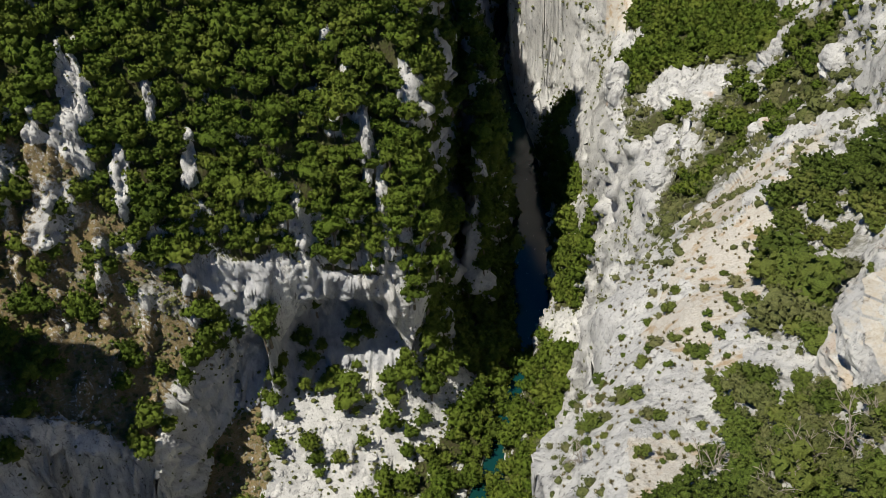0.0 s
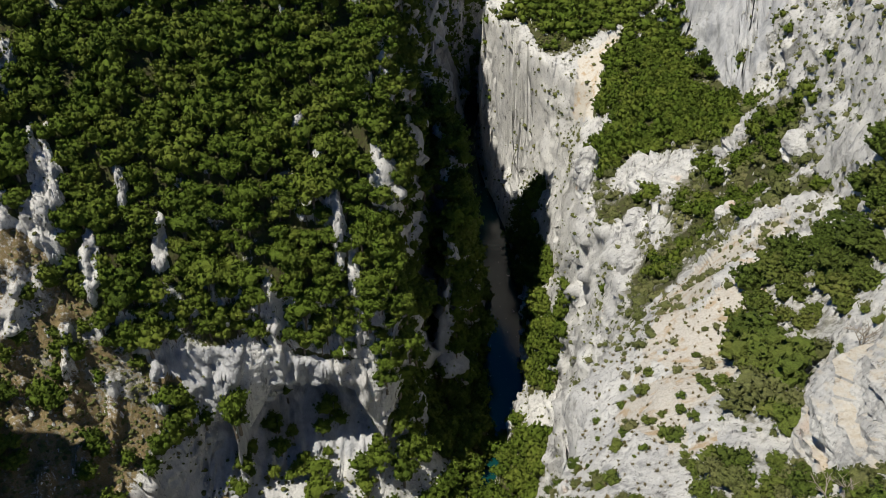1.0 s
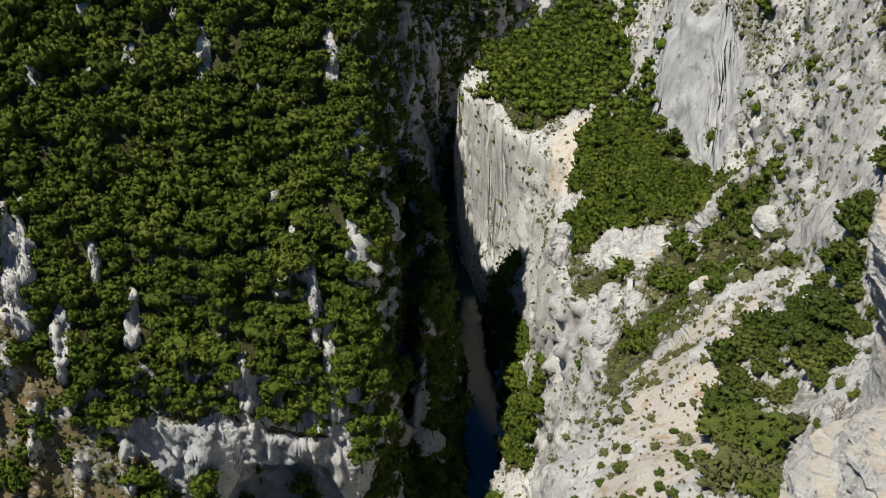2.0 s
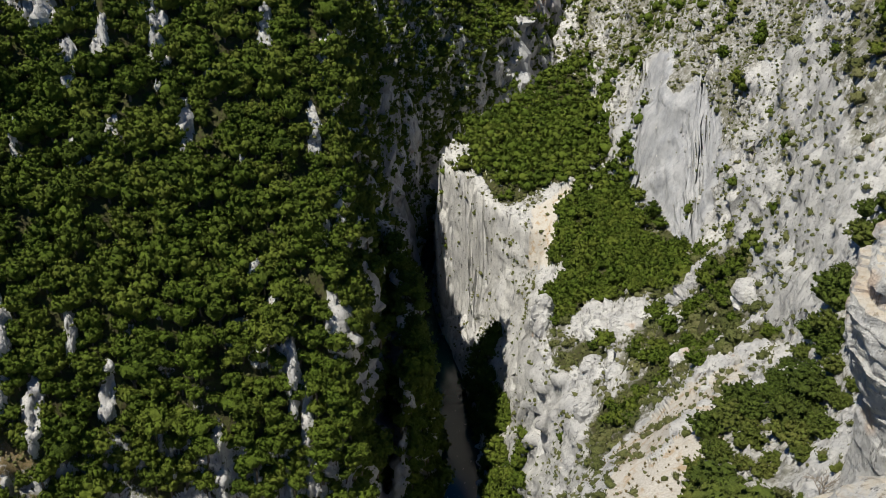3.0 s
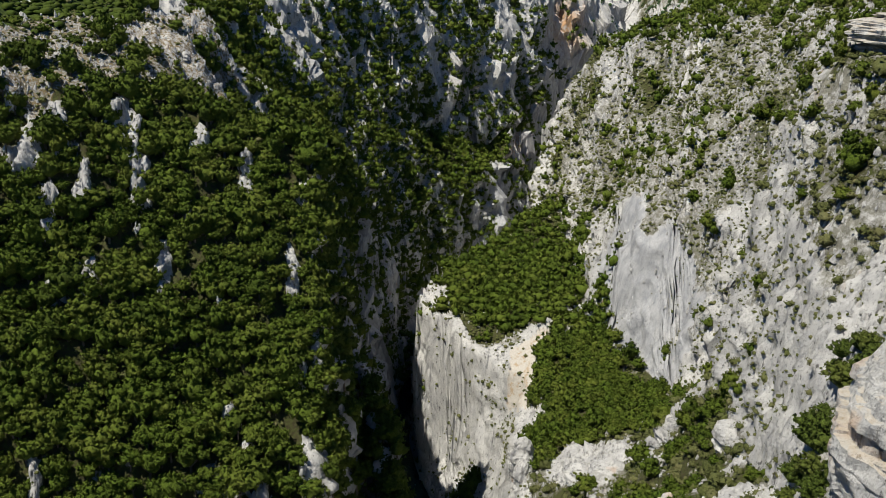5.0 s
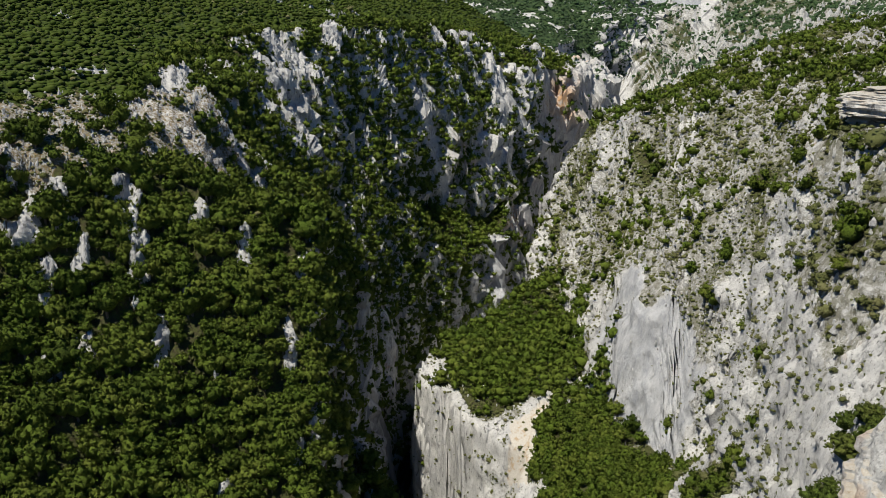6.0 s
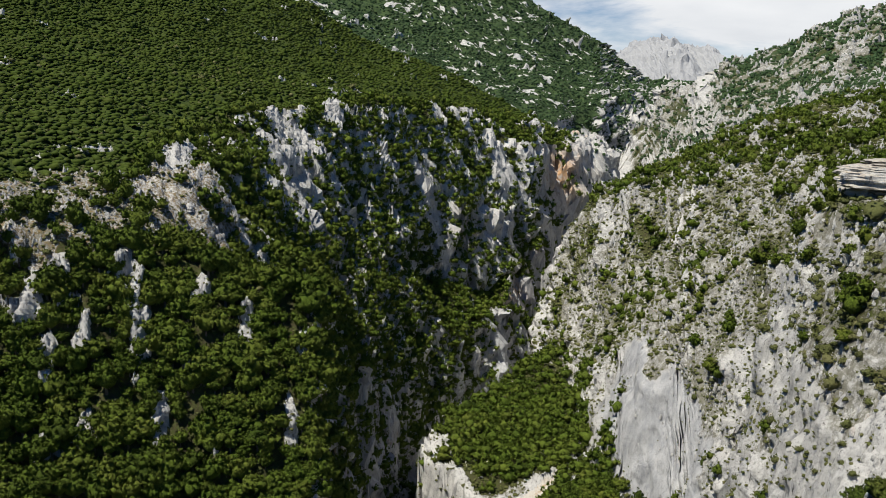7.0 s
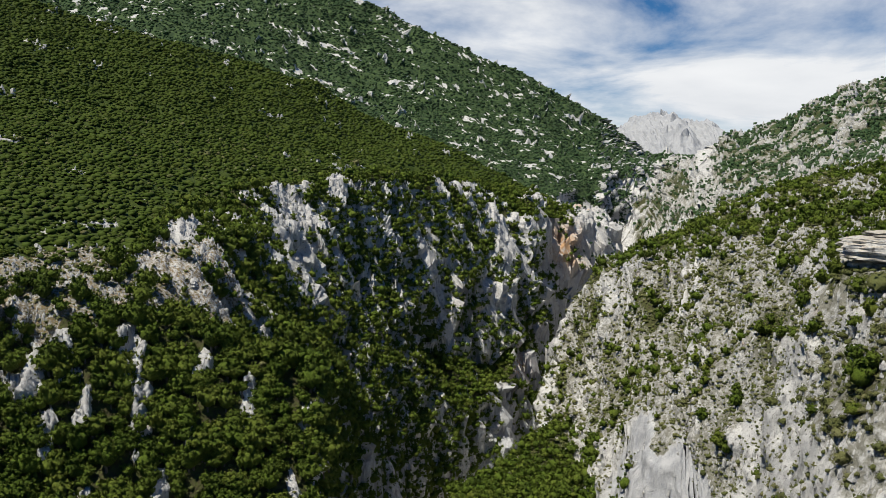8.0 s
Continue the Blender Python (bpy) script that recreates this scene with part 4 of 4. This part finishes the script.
def plant_shrubs():
    rng = np.random.default_rng(11)
    d = np.linalg.norm(SHEET - np.array(EYE), axis=2)
    radius = np.maximum(0.7, d * 0.0022)
    radius = np.where((GRID[..., 0] > 30) & (GRID[..., 1] > 130) & (d < 330) & (LAYERS["shrub"] > 0.9), 1.25, radius)
    radius = np.where(inside("thicket", GRID[..., 0], GRID[..., 1]), 2.5, np.where(inside("bushes", GRID[..., 0], GRID[..., 1]), 1.3, radius))
    shown = visible_rows(3)
    dense = inside("thicket", GRID[..., 0], GRID[..., 1]) | inside("bushes", GRID[..., 0], GRID[..., 1])
    density = LAYERS["shrub"] * np.where(shown, 1.0, 0.03) * (d < 700) * np.where(dense, 4.0, 1.0)
    at, i, j = spread(rng, -42, 42, density * 0.85, radius * np.where(dense, 1.6, 2.0), 34000)
    r = radius[i, j] * np.exp(rng.normal(-0.05, 0.35, len(at)))
    size = np.stack([r, r * rng.uniform(0.8, 1.2, len(at)), r * rng.uniform(0.7, 1.1, len(at))], axis=1)
    at = at + np.stack([0 * r, 0 * r, r * 0.25], axis=1)
    turn, tint = rng.uniform(0, 6.28, len(at)), rng.random(len(at))
    dist = np.linalg.norm(at - np.array(EYE), axis=1)
    px = r / dist * 1642
    order = np.argsort(np.hypot(at[:, 0] - 36, at[:, 1] - 68))[:300]
    single = np.zeros(len(at), bool)
    single[order] = True
    leaf, wood = [], []
    for k in range(6):
        v, f = fine_crown(500 + k)
        me = mesh_from("foliage", v, f, smooth=False)
        me.materials.append(SCRUB if k % 3 == 0 else THICKET)
        leaf.append(me)
        v, f = trunk_shape(600 + k, 1.0, 0.05)
        me = mesh_from("stem", v, f)
        me.materials.append(BARK)
        wood.append(me)
    for k in order:
        bush = new("shrub")
        bush.empty_display_size = 0.3
        bush.location = at[k] - np.array([0, 0, r[k] * 0.45])
        bush.rotation_euler = (0, 0, turn[k])
        bush.scale = size[k] * 1.15
        for name, me in (("foliage", leaf[k % 6]), ("stem", wood[k % 6])):
            ob = part(name, me, bush)
            ob.location = (0, 0, 0.6)
        kind = "low grey-green" if r[k] < 0.8 else "dense green"
        tagged(bush, f"{kind} shrub growing among pale limestone on the ridge", "shrub", "shrubs on the ridge")
    rest = ~single
    thick = inside("thicket", at[:, 0], at[:, 1]) | inside("bushes", at[:, 0], at[:, 1])
    for name, sel, level, cards in (("thicket", thick, 2, 0), ("scrub", (px >= 8) & ~thick, 2, 50), ("distant_scrub", (px < 8) & ~thick, 1, 9)):
        sel = sel & rest
        shapes = [rich_crown(740 + k) if name == "thicket" else crown(700 + 10 * level + k, level, 7, cards, 0.8, 0.17) for k in range(6)]
        planted(name, "dense green thicket in a gully of the ridge" if name == "thicket" else "scattered grey-green scrub on limestone slopes", shapes, at[sel], size[sel], turn[sel], tint[sel], THICKET if name == "thicket" else SCRUB)


plant_woods()
plant_shrubs()


# ---- rocks ----
def column_rock(seed, profile, around=40, stretch=(1, 1), rough=0.12, strata=0.06, grain=1.0, square=0.0, material=None):
    """A standing rock from a profile of (height, radius): uneven, fluted, with bedding steps."""
    heights = np.array([p[0] for p in profile], float)
    widths = np.array([p[1] for p in profile], float)
    length = np.concatenate([[0], np.cumsum(np.hypot(np.diff(heights), np.diff(widths)))])
    levels = max(14, int(around * 0.75))
    k = np.linspace(0, length[-1], levels)
    z, r = np.interp(k, length, heights), np.interp(k, length, widths)
    a = np.arange(around) * 2 * np.pi / around
    A, Zg = np.meshgrid(a, z)
    Rg = np.repeat(r[:, None], around, axis=1)
    top = widths.max()
    if square:
        Rg = Rg / (np.abs(np.cos(A)) ** square + np.abs(np.sin(A)) ** square) ** (1 / square)
    x, y = np.cos(A) * Rg, np.sin(A) * Rg
    s = 1 / (0.55 * top)
    n = ridged(x * s, y * s, Zg * s * 0.5, 3, seed) + 0.6 * ridged(x * s * 2.6, y * s * 2.6, Zg * s * 1.4, 3, seed + 5) + 0.25 * rough_noise(x * s * 7, y * s * 7, Zg * s * 5, 2, seed + 9)
    beds = np.round(Zg * s * 3.2 + 0.6 * smooth_noise(x * s, y * s, Zg * 0 + 1, seed + 3))
    step = hashed(beds.astype(np.int64), 3, 5, seed)
    R2 = Rg * (1 + rough * n * grain + strata * step)
    x, y = np.cos(A) * R2 * stretch[0], np.sin(A) * R2 * stretch[1]
    z2 = Zg + 0.04 * top * rough_noise(x * s * 2, y * s * 2, Zg * s, 2, seed + 21)
    v = np.stack([x, y, z2], axis=2).reshape(-1, 3)
    ids = np.arange(levels * around).reshape(levels, around)
    nxt = np.roll(ids, -1, axis=1)
    f = np.stack([ids[:-1], nxt[:-1], nxt[1:], ids[1:]], axis=2).reshape(-1, 4)
    me = mesh_from("rock", v, f, smooth=False)
    me.materials.append(material or ROCK)
    return me


def rest_height(x, y):
    """The rough ground's height near a place."""
    d = (SHEET[..., 0] - x) ** 2 + (SHEET[..., 1] - y) ** 2
    i, j = np.unravel_index(d.argmin(), d.shape)
    return SHEET[i - 1:i + 2, j - 1:j + 2, 2].min()


def crags():
    crag = new("rock_crag")
    crag.location = (60.5, 75.5, 150)
    tagged(crag, "tall pale limestone crag with an undercut, layered head", "rock")
    pillar = column_rock(901, [(0, 9), (20, 9.4), (33, 9.0), (40, 9.4), (46, 9.2), (50, 6)], 110, rough=0.06, strata=0.02, material=CRAG)
    part("pillar", pillar, crag, "smooth sheer grey rock face")
    head = column_rock(902, [(39, 8.6), (42, 10.2), (46, 11.6), (50, 12.2), (54, 11.9), (58, 11.0), (62, 8.8), (64, 5.5), (65, 0.2)], 130, rough=0.10, strata=0.07, material=CRAG)
    part("head", head, crag, "bulging white head with bedding cracks")
    for k, (turn, z, wide, tall, out) in enumerate(((196, 52, 5.0, 2.4, 8.6), (214, 56, 4.6, 2.0, 8.4), (238, 49, 5.2, 2.2, 8.8), (255, 55, 5.0, 2.6, 8.6), (180, 46, 4.2, 2.2, 8.8), (228, 60, 5.6, 2.0, 5.6))):
        slab = column_rock(950 + k, [(-0.5, 0.8), (-0.4, 1.0), (0.3, 1.0), (0.45, 0.85), (0.5, 0.02)], 34, (1, 0.7), 0.16, 0.10, material=CRAG)
        ob = part("slab", slab, crag)
        ob.location = (math.cos(radians(turn)) * out, math.sin(radians(turn)) * out, z)
        ob.rotation_euler = (radians(6), radians(-9), radians(turn + 80))
        ob.scale = (wide, wide, tall)
    crag = new("rock_crag")
    crag.location = (49.5, 58.0, 158)
    tagged(crag, "smooth rounded limestone crag beside the thicket", "rock")
    part("dome", column_rock(903, [(0, 11.0), (14, 11.4), (24, 10.6), (30, 8.2), (34, 4.8), (36, 0.2)], 130, rough=0.14, strata=0.10, square=3, material=CRAG), crag)
    for k, (turn, z, wide, tall, out) in enumerate(((150, 22, 4.2, 6.0, 8.6), (205, 24, 4.6, 7.0, 7.6), (250, 20, 4.0, 6.0, 9.0), (110, 25, 3.6, 6.0, 7.4))):
        slab = column_rock(970 + k, [(-0.9, 0.8), (-0.4, 1.0), (0.3, 0.95), (0.6, 0.7), (0.85, 0.3), (0.9, 0.02)], 34, (1, 0.7), 0.22, 0.10, material=CRAG)
        ob = part("slab", slab, crag)
        ob.location = (math.cos(radians(turn)) * out, math.sin(radians(turn)) * out, z)
        ob.rotation_euler = (radians(8), radians(-6), radians(turn + 90))
        ob.scale = (wide, wide, tall)
    ledge = new("rock_ledge")
    ledge.matrix_world = pose(146, 206, 222, 0, 0, -31)
    tagged(ledge, "overhanging layered limestone ledge above the scrub slope", "rock")
    # beds from the foot up: height, half length, half depth, thickness, shift ahead
    beds = ((-9.0, 26.0, 9.6, 4.0, -1.6), (-5.4, 25.0, 8.2, 5.0, 0.8), (-0.8, 25.2, 8.0, 4.4, 1.6), (3.4, 26.6, 9.4, 5.6, 0.0), (8.8, 22.0, 7.2, 1.6, 1.4))
    for k, (z, long, deep, thick, ahead) in enumerate(beds):
        bed = column_rock(980 + k, [(0, 0.90), (0.12, 0.98), (0.5, 1.0), (0.85, 0.97), (1.0, 0.9), (1.03, 0.5), (1.05, 0.01)], 72, (1, 1), 0.17, 0.07, square=4, material=CRAG)
        ob = part("bed", bed, ledge)
        ob.location = (0, ahead, z)
        ob.scale = (long, deep, thick * 1.04)
    # wedges that stand proud of the front cliff: place, then heights and half widths from the tip up
    for k, (x, y, z, grow) in enumerate(((-58, 195.5, 37, 1.0), (-18, 198.5, 32, 0.86))):
        profile = [(h * grow, w * grow) for h, w in ((0, 0.4), (4, 2.2), (12, 5.4), (22, 8.4), (28, 8.8), (33, 7.2), (37, 4.2), (39, 0.2))]
        wedge = new("rock_wedge", column_rock(1300 + k, profile, 96, (1, 0.75), 0.09, 0.03))
        wedge.matrix_world = pose(x, y, z, -9, 6, 20 * k)
        tagged(wedge, "pale limestone wedge standing proud of the shaded cliff", "rock", "wedges on the cliff")


def outcrops():
    rng = np.random.default_rng(23)
    def spire(seed):
        own = np.random.default_rng(seed)
        bits = []
        for k in range(5):
            tall, wide = (1.0, 0.62) if k == 0 else (own.uniform(0.35, 0.85), own.uniform(0.3, 0.5))
            shift = (0, 0) if k == 0 else own.normal(0, 0.42, 2)
            lean = own.normal(0, 0.12, 2)
            me = column_rock(seed * 7 + k, [(-0.6, wide), (0.1, wide), (tall * 0.5, wide * 0.85), (tall * 0.8, wide * 0.6), (tall * 0.96, wide * 0.28), (tall, 0.02)], 20, (1, 0.75), 0.34, 0.16)
            n = len(me.vertices)
            v = np.empty(n * 3, np.float32)
            me.vertices.foreach_get("co", v)
            v = v.reshape(-1, 3)
            f = np.array([p.vertices[:] for p in me.polygons])
            v[:, 0] += shift[0] + lean[0] * v[:, 2]
            v[:, 1] += shift[1] + lean[1] * v[:, 2]
            bits.append((v, f))
            bpy.data.meshes.remove(me)
        me = mesh_from("spire", *join(bits), smooth=False)
        me.materials.append(ROCK)
        return me

    spires = [spire(920 + k) for k in range(8)]
    blocks = [column_rock(940 + k, [(-0.5, 0.9), (0.1, 1.0), (0.5, 0.92), (0.8, 0.62), (0.95, 0.3), (1.0, 0.02)], 26, (1, 0.8), 0.30, 0.14) for k in range(6)]

    def stand(name, me, x, y, wide, tall, label, group, sink=0.8):
        ob = new(name, me)
        ob.location = (x, y, rest_height(x, y) - sink)
        ob.rotation_euler = (radians(rng.normal(0, 5)), radians(rng.normal(0, 5)), rng.uniform(0, 6.28))
        ob.scale = (wide, wide, tall)
        tagged(ob, label, "rock", group)

    made = 0
    while made < 26:
        y = rng.uniform(400, 700)
        a, _ = line_at(LEFT_RIM, y)
        b, _ = line_at(LEFT_STEP, y)
        x = rng.uniform(0.5 * (a + b), b + 2)
        stand("rock_pinnacle", spires[rng.integers(8)], x, y, rng.uniform(1.8, 3.4), rng.uniform(3.5, 7.5), "pale limestone pinnacle on the wooded rim of the gorge", "pinnacles on the rim", 2.5)
        made += 1
    for x, y, tall, wide in ((-116, 296, 6, 4), (-100, 300, 5, 5), (-84, 296, 5, 4), (-70, 300, 5, 4), (-60, 310, 4, 4), (-108, 318, 3, 4), (-74, 330, 3, 4), (-62, 345, 3.5, 4)):
        stand("rock_outcrop", spires[rng.integers(8)], x, y, wide, tall * 0.5, "weathered grey outcrop on the dry rim", "outcrops on the rim", 1.2)
    for x, y, tall, wide in ((67, 215, 6, 4.5), (61, 222, 5, 4), (73, 219, 5, 3.5), (84, 238, 5, 3), (88, 243, 5, 3), (67, 168, 5, 3), (80, 172, 5, 3.4), (56, 205, 5, 3.2),
                             (52, 262, 9, 4), (50, 250, 12, 3.6), (49, 243, 9, 3), (58, 190, 4, 3), (48, 178, 5, 3)):
        stand("rock_outcrop", blocks[rng.integers(6)], x, y, wide, tall, "rounded pale limestone outcrop in low scrub", "outcrops on the shelf", 1.2)
    made = 0
    while made < 70:
        y = rng.uniform(246, 300)
        x0, _ = line_at(RIVER, y)
        x = x0 + rng.uniform(6.0, 10.5)
        stand("boulder", blocks[rng.integers(6)], x, y, rng.uniform(0.8, 2.4), rng.uniform(0.7, 1.8), "pale rounded boulder on the river bank", "boulders by the river", 0.3)
        made += 1
    made = 0
    while made < 60:
        x, y = rng.uniform(-62, 0), rng.uniform(160, 184)
        stand("boulder", blocks[rng.integers(6)], x, y, rng.uniform(0.8, 2.6), rng.uniform(0.8, 2.2), "fallen limestone block below the cliff", "fallen blocks", 0.4)
        made += 1


def tufts():
    """Dry grass on the gravel of the ridge."""
    rng = np.random.default_rng(31)
    x, y = GRID[..., 0], GRID[..., 1]
    density = np.where(inside("slab", x, y) | inside("soil", x, y), 0.34, 0.0) * ramp(NORMAL[..., 2], 0.45, 0.7)
    at, i, j = spread(rng, -32, 38, density, np.full(x.shape, 1.15), 2500)
    shapes = []
    for k in range(5):
        r2 = np.random.default_rng(800 + k)
        n = 26
        a, lean = r2.uniform(0, 6.28, n), r2.uniform(0.15, 0.9, n)
        tip = np.stack([np.cos(a) * lean, np.sin(a) * lean, 1.0 - 0.45 * lean], axis=1)
        side = np.stack([-np.sin(a), np.cos(a), 0 * a], axis=1) * 0.11
        foot = np.stack([np.cos(a), np.sin(a), 0 * a], axis=1) * 0.15
        v = np.stack([foot - side, foot + side, tip], axis=1).reshape(-1, 3)
        shapes.append((v, np.arange(3 * n).reshape(n, 3)))
    r = rng.uniform(0.28, 0.6, len(at))
    size = np.stack([r, r, r * 0.9], axis=1)
    planted("grass_tufts", "dry yellow-green grass tufts on pale gravel", shapes, at, size, rng.uniform(0, 6.28, len(at)), rng.random(len(at)), GRASS)


def dead_shrub(seed):
    """Bare grey branches that fork from one foot."""
    rng = np.random.default_rng(seed)
    pieces = []

    def limb(a, way, length, r, depth):
        b = a + way * length
        k = np.arange(4) * np.pi / 2
        side = np.cross(way, (0.3, 0.5, 0.8))
        side /= np.linalg.norm(side)
        up = np.cross(way, side)
        ring = np.cos(k)[:, None] * side + np.sin(k)[:, None] * up
        v = np.concatenate([a + ring * r, b + ring * r * 0.6])
        pieces.append((v, np.array([(i, (i + 1) % 4, 4 + (i + 1) % 4, 4 + i) for i in range(4)])))
        if depth:
            for _ in range(3):
                w = way + rng.normal(0, 0.5, 3) + np.array([0, 0, 0.1])
                limb(b, w / np.linalg.norm(w), length * rng.uniform(0.55, 0.8), r * 0.6, depth - 1)

    for _ in range(4):
        w = rng.normal(0, 0.6, 3)
        w[2] = 1
        limb(np.zeros(3), w / np.linalg.norm(w), rng.uniform(0.7, 1.1), 0.07, 3)
    me = mesh_from("dead_shrub", *join(pieces))
    me.materials.append(DEAD)
    return me


def dead_shrubs():
    rng = np.random.default_rng(5)
    kinds = [dead_shrub(60 + k) for k in range(3)]
    for k, (x, y, size) in enumerate(((34, 48.5, 2.0), (31, 50, 1.6), (50, 79, 1.7), (22, 50.5, 1.5), (27, 47.5, 1.8), (12, 58, 1.4), (36.5, 52, 1.5))):
        ob = new("dead_shrub", kinds[k % 3])
        ob.location = (x, y, rest_height(x, y) - 0.1)
        ob.rotation_euler = (0, 0, rng.uniform(0, 6.28))
        ob.scale = (size, size, size)
        tagged(ob, "leafless shrub with bare grey branches among green scrub", "shrub", "dead shrubs")


def dead_wood():
    m = Nodes("dead_wood")
    n = m.noise(5, 4, 0.6)
    return m.done(m.mix(n, (0.20, 0.17, 0.14), (0.38, 0.34, 0.29)), 0.9)


def buttresses():
    """Pillars of rock that stand out of the gorge's left wall, with bushes in their cracks."""
    rng = np.random.default_rng(47)
    shapes = [column_rock(1000 + k, [(-0.2, 1.0), (1.5, 1.05), (3.0, 0.9), (4.0, 1.0), (5.5, 0.85), (6.6, 0.95), (7.4, 0.75), (7.9, 0.4), (8.0, 0.02)], 46, (1, 1), 0.30, 0.08) for k in range(8)]
    hold, spot = [], []
    y = 300.0
    while y < 640:
        x, top = line_at(LEFT_LIP, y)
        foot = max(0.0, float(ground(x + 4, y)) * 0.5)
        r = rng.uniform(2.2, 5.2) * (1 + max(0, y - 350) / 700)
        high = (float(top) - foot) * rng.choice([0.5, 0.65, 0.75, 0.85, 0.93])
        cx = float(x) + rng.uniform(-1.5, 1.2)
        ob = new("rock_buttress", shapes[rng.integers(8)])
        ob.location = (cx, y, foot - 1)
        ob.rotation_euler = (radians(rng.normal(0, 2)), radians(rng.normal(0, 2)), rng.uniform(0, 6.28))
        ob.scale = (r, r, high / 8)
        tagged(ob, "fluted grey limestone pillar standing out of the gorge wall", "rock", "pillars of the gorge wall")
        for k in range(30):
            a = radians(rng.uniform(-120, 10))
            hold.append((cx + r * 0.95 * math.cos(a), y + r * 0.95 * math.sin(a), foot + high * rng.uniform(0.25, 0.98)))
        y += rng.uniform(4.0, 9.5) * (1 + max(0, y - 350) / 600)
    at = np.array(hold)
    r = rng.uniform(0.8, 2.4, len(at)) * np.maximum(1, at[:, 1] / 380)
    size = np.stack([r, r, r * rng.uniform(0.8, 1.3, len(at))], axis=1)
    planted("clinging_bushes", "dark green bushes rooted in cracks of the gorge wall", [crown(1100 + k, 2, 7, 40) for k in range(5)], at, size, rng.uniform(0, 6.28, len(at)), rng.random(len(at)), LEAF)


def rock_teeth():
    """Small jagged heads of limestone all over the bare slopes."""
    rng = np.random.default_rng(61)
    x, y = GRID[..., 0], GRID[..., 1]
    d = np.linalg.norm(SHEET - np.array(EYE), axis=2)
    wide = np.maximum(0.5, 0.0017 * d)
    bare = ramp(LAYERS["rock"], 0.35, 0.6) * (1 - 0.8 * ramp(LAYERS["soil"], 0.3, 0.7)) * (1 - LAYERS["gravel"]) * ramp(NORMAL[..., 2], 0.22, 0.4)
    bare = np.maximum(bare, np.where(y > 250, 0.8, 0.3) * LAYERS["dry"])
    bare = bare * np.where((y < 200) & (x < 0), 0.35, 1.0)
    bare = bare * ~inside("slab", x, y) * np.where(inside("blue", x, y), 0.1, 1.0) * (d < 1400) * visible_rows(2)
    bare = bare * (1 - 0.6 * ramp(LAYERS["shrub"], 0.85, 1.15) * (LAYERS["dry"] < 0.5))
    clumps = ramp(rough_noise(x / 12, y / 12, 0.0, 3, 77), -0.35, 0.25)
    at, i, j = spread(rng, -40, 40, bare * (0.15 + 0.85 * clumps) * 0.9, wide * 2.0, 24000)
    shapes = []
    for k in range(10):
        own = np.random.default_rng(1200 + k)
        v, f = BALLS[1]
        v = v * own.uniform(0.7, 1.3, (len(v), 1)) + own.normal(0, 0.12, v.shape)
        pinch = 1 - 0.55 * np.clip(v[:, 2], 0, 1)
        v = np.stack([v[:, 0] * pinch + 0.25 * v[:, 2] * own.normal(), v[:, 1] * pinch * 0.75, v[:, 2]], axis=1)
        shapes.append((v, f))
    w = wide[i, j] * np.exp(rng.normal(-0.1, 0.35, len(at)))
    size = np.stack([w, w, w * rng.uniform(0.9, 2.1, len(at))], axis=1)
    planted("rock_teeth", "small jagged heads of pale limestone on bare slopes", shapes, at, size, rng.uniform(0, 6.28, len(at)), rng.random(len(at)), ROCK)


DEAD = dead_wood()
GRASS = leaf_material("dry_grass", (0.11, 0.10, 0.04), (0.24, 0.20, 0.09), (0.32, 0.26, 0.13))
crags()
outcrops()
tufts()
dead_shrubs()
buttresses()
rock_teeth()
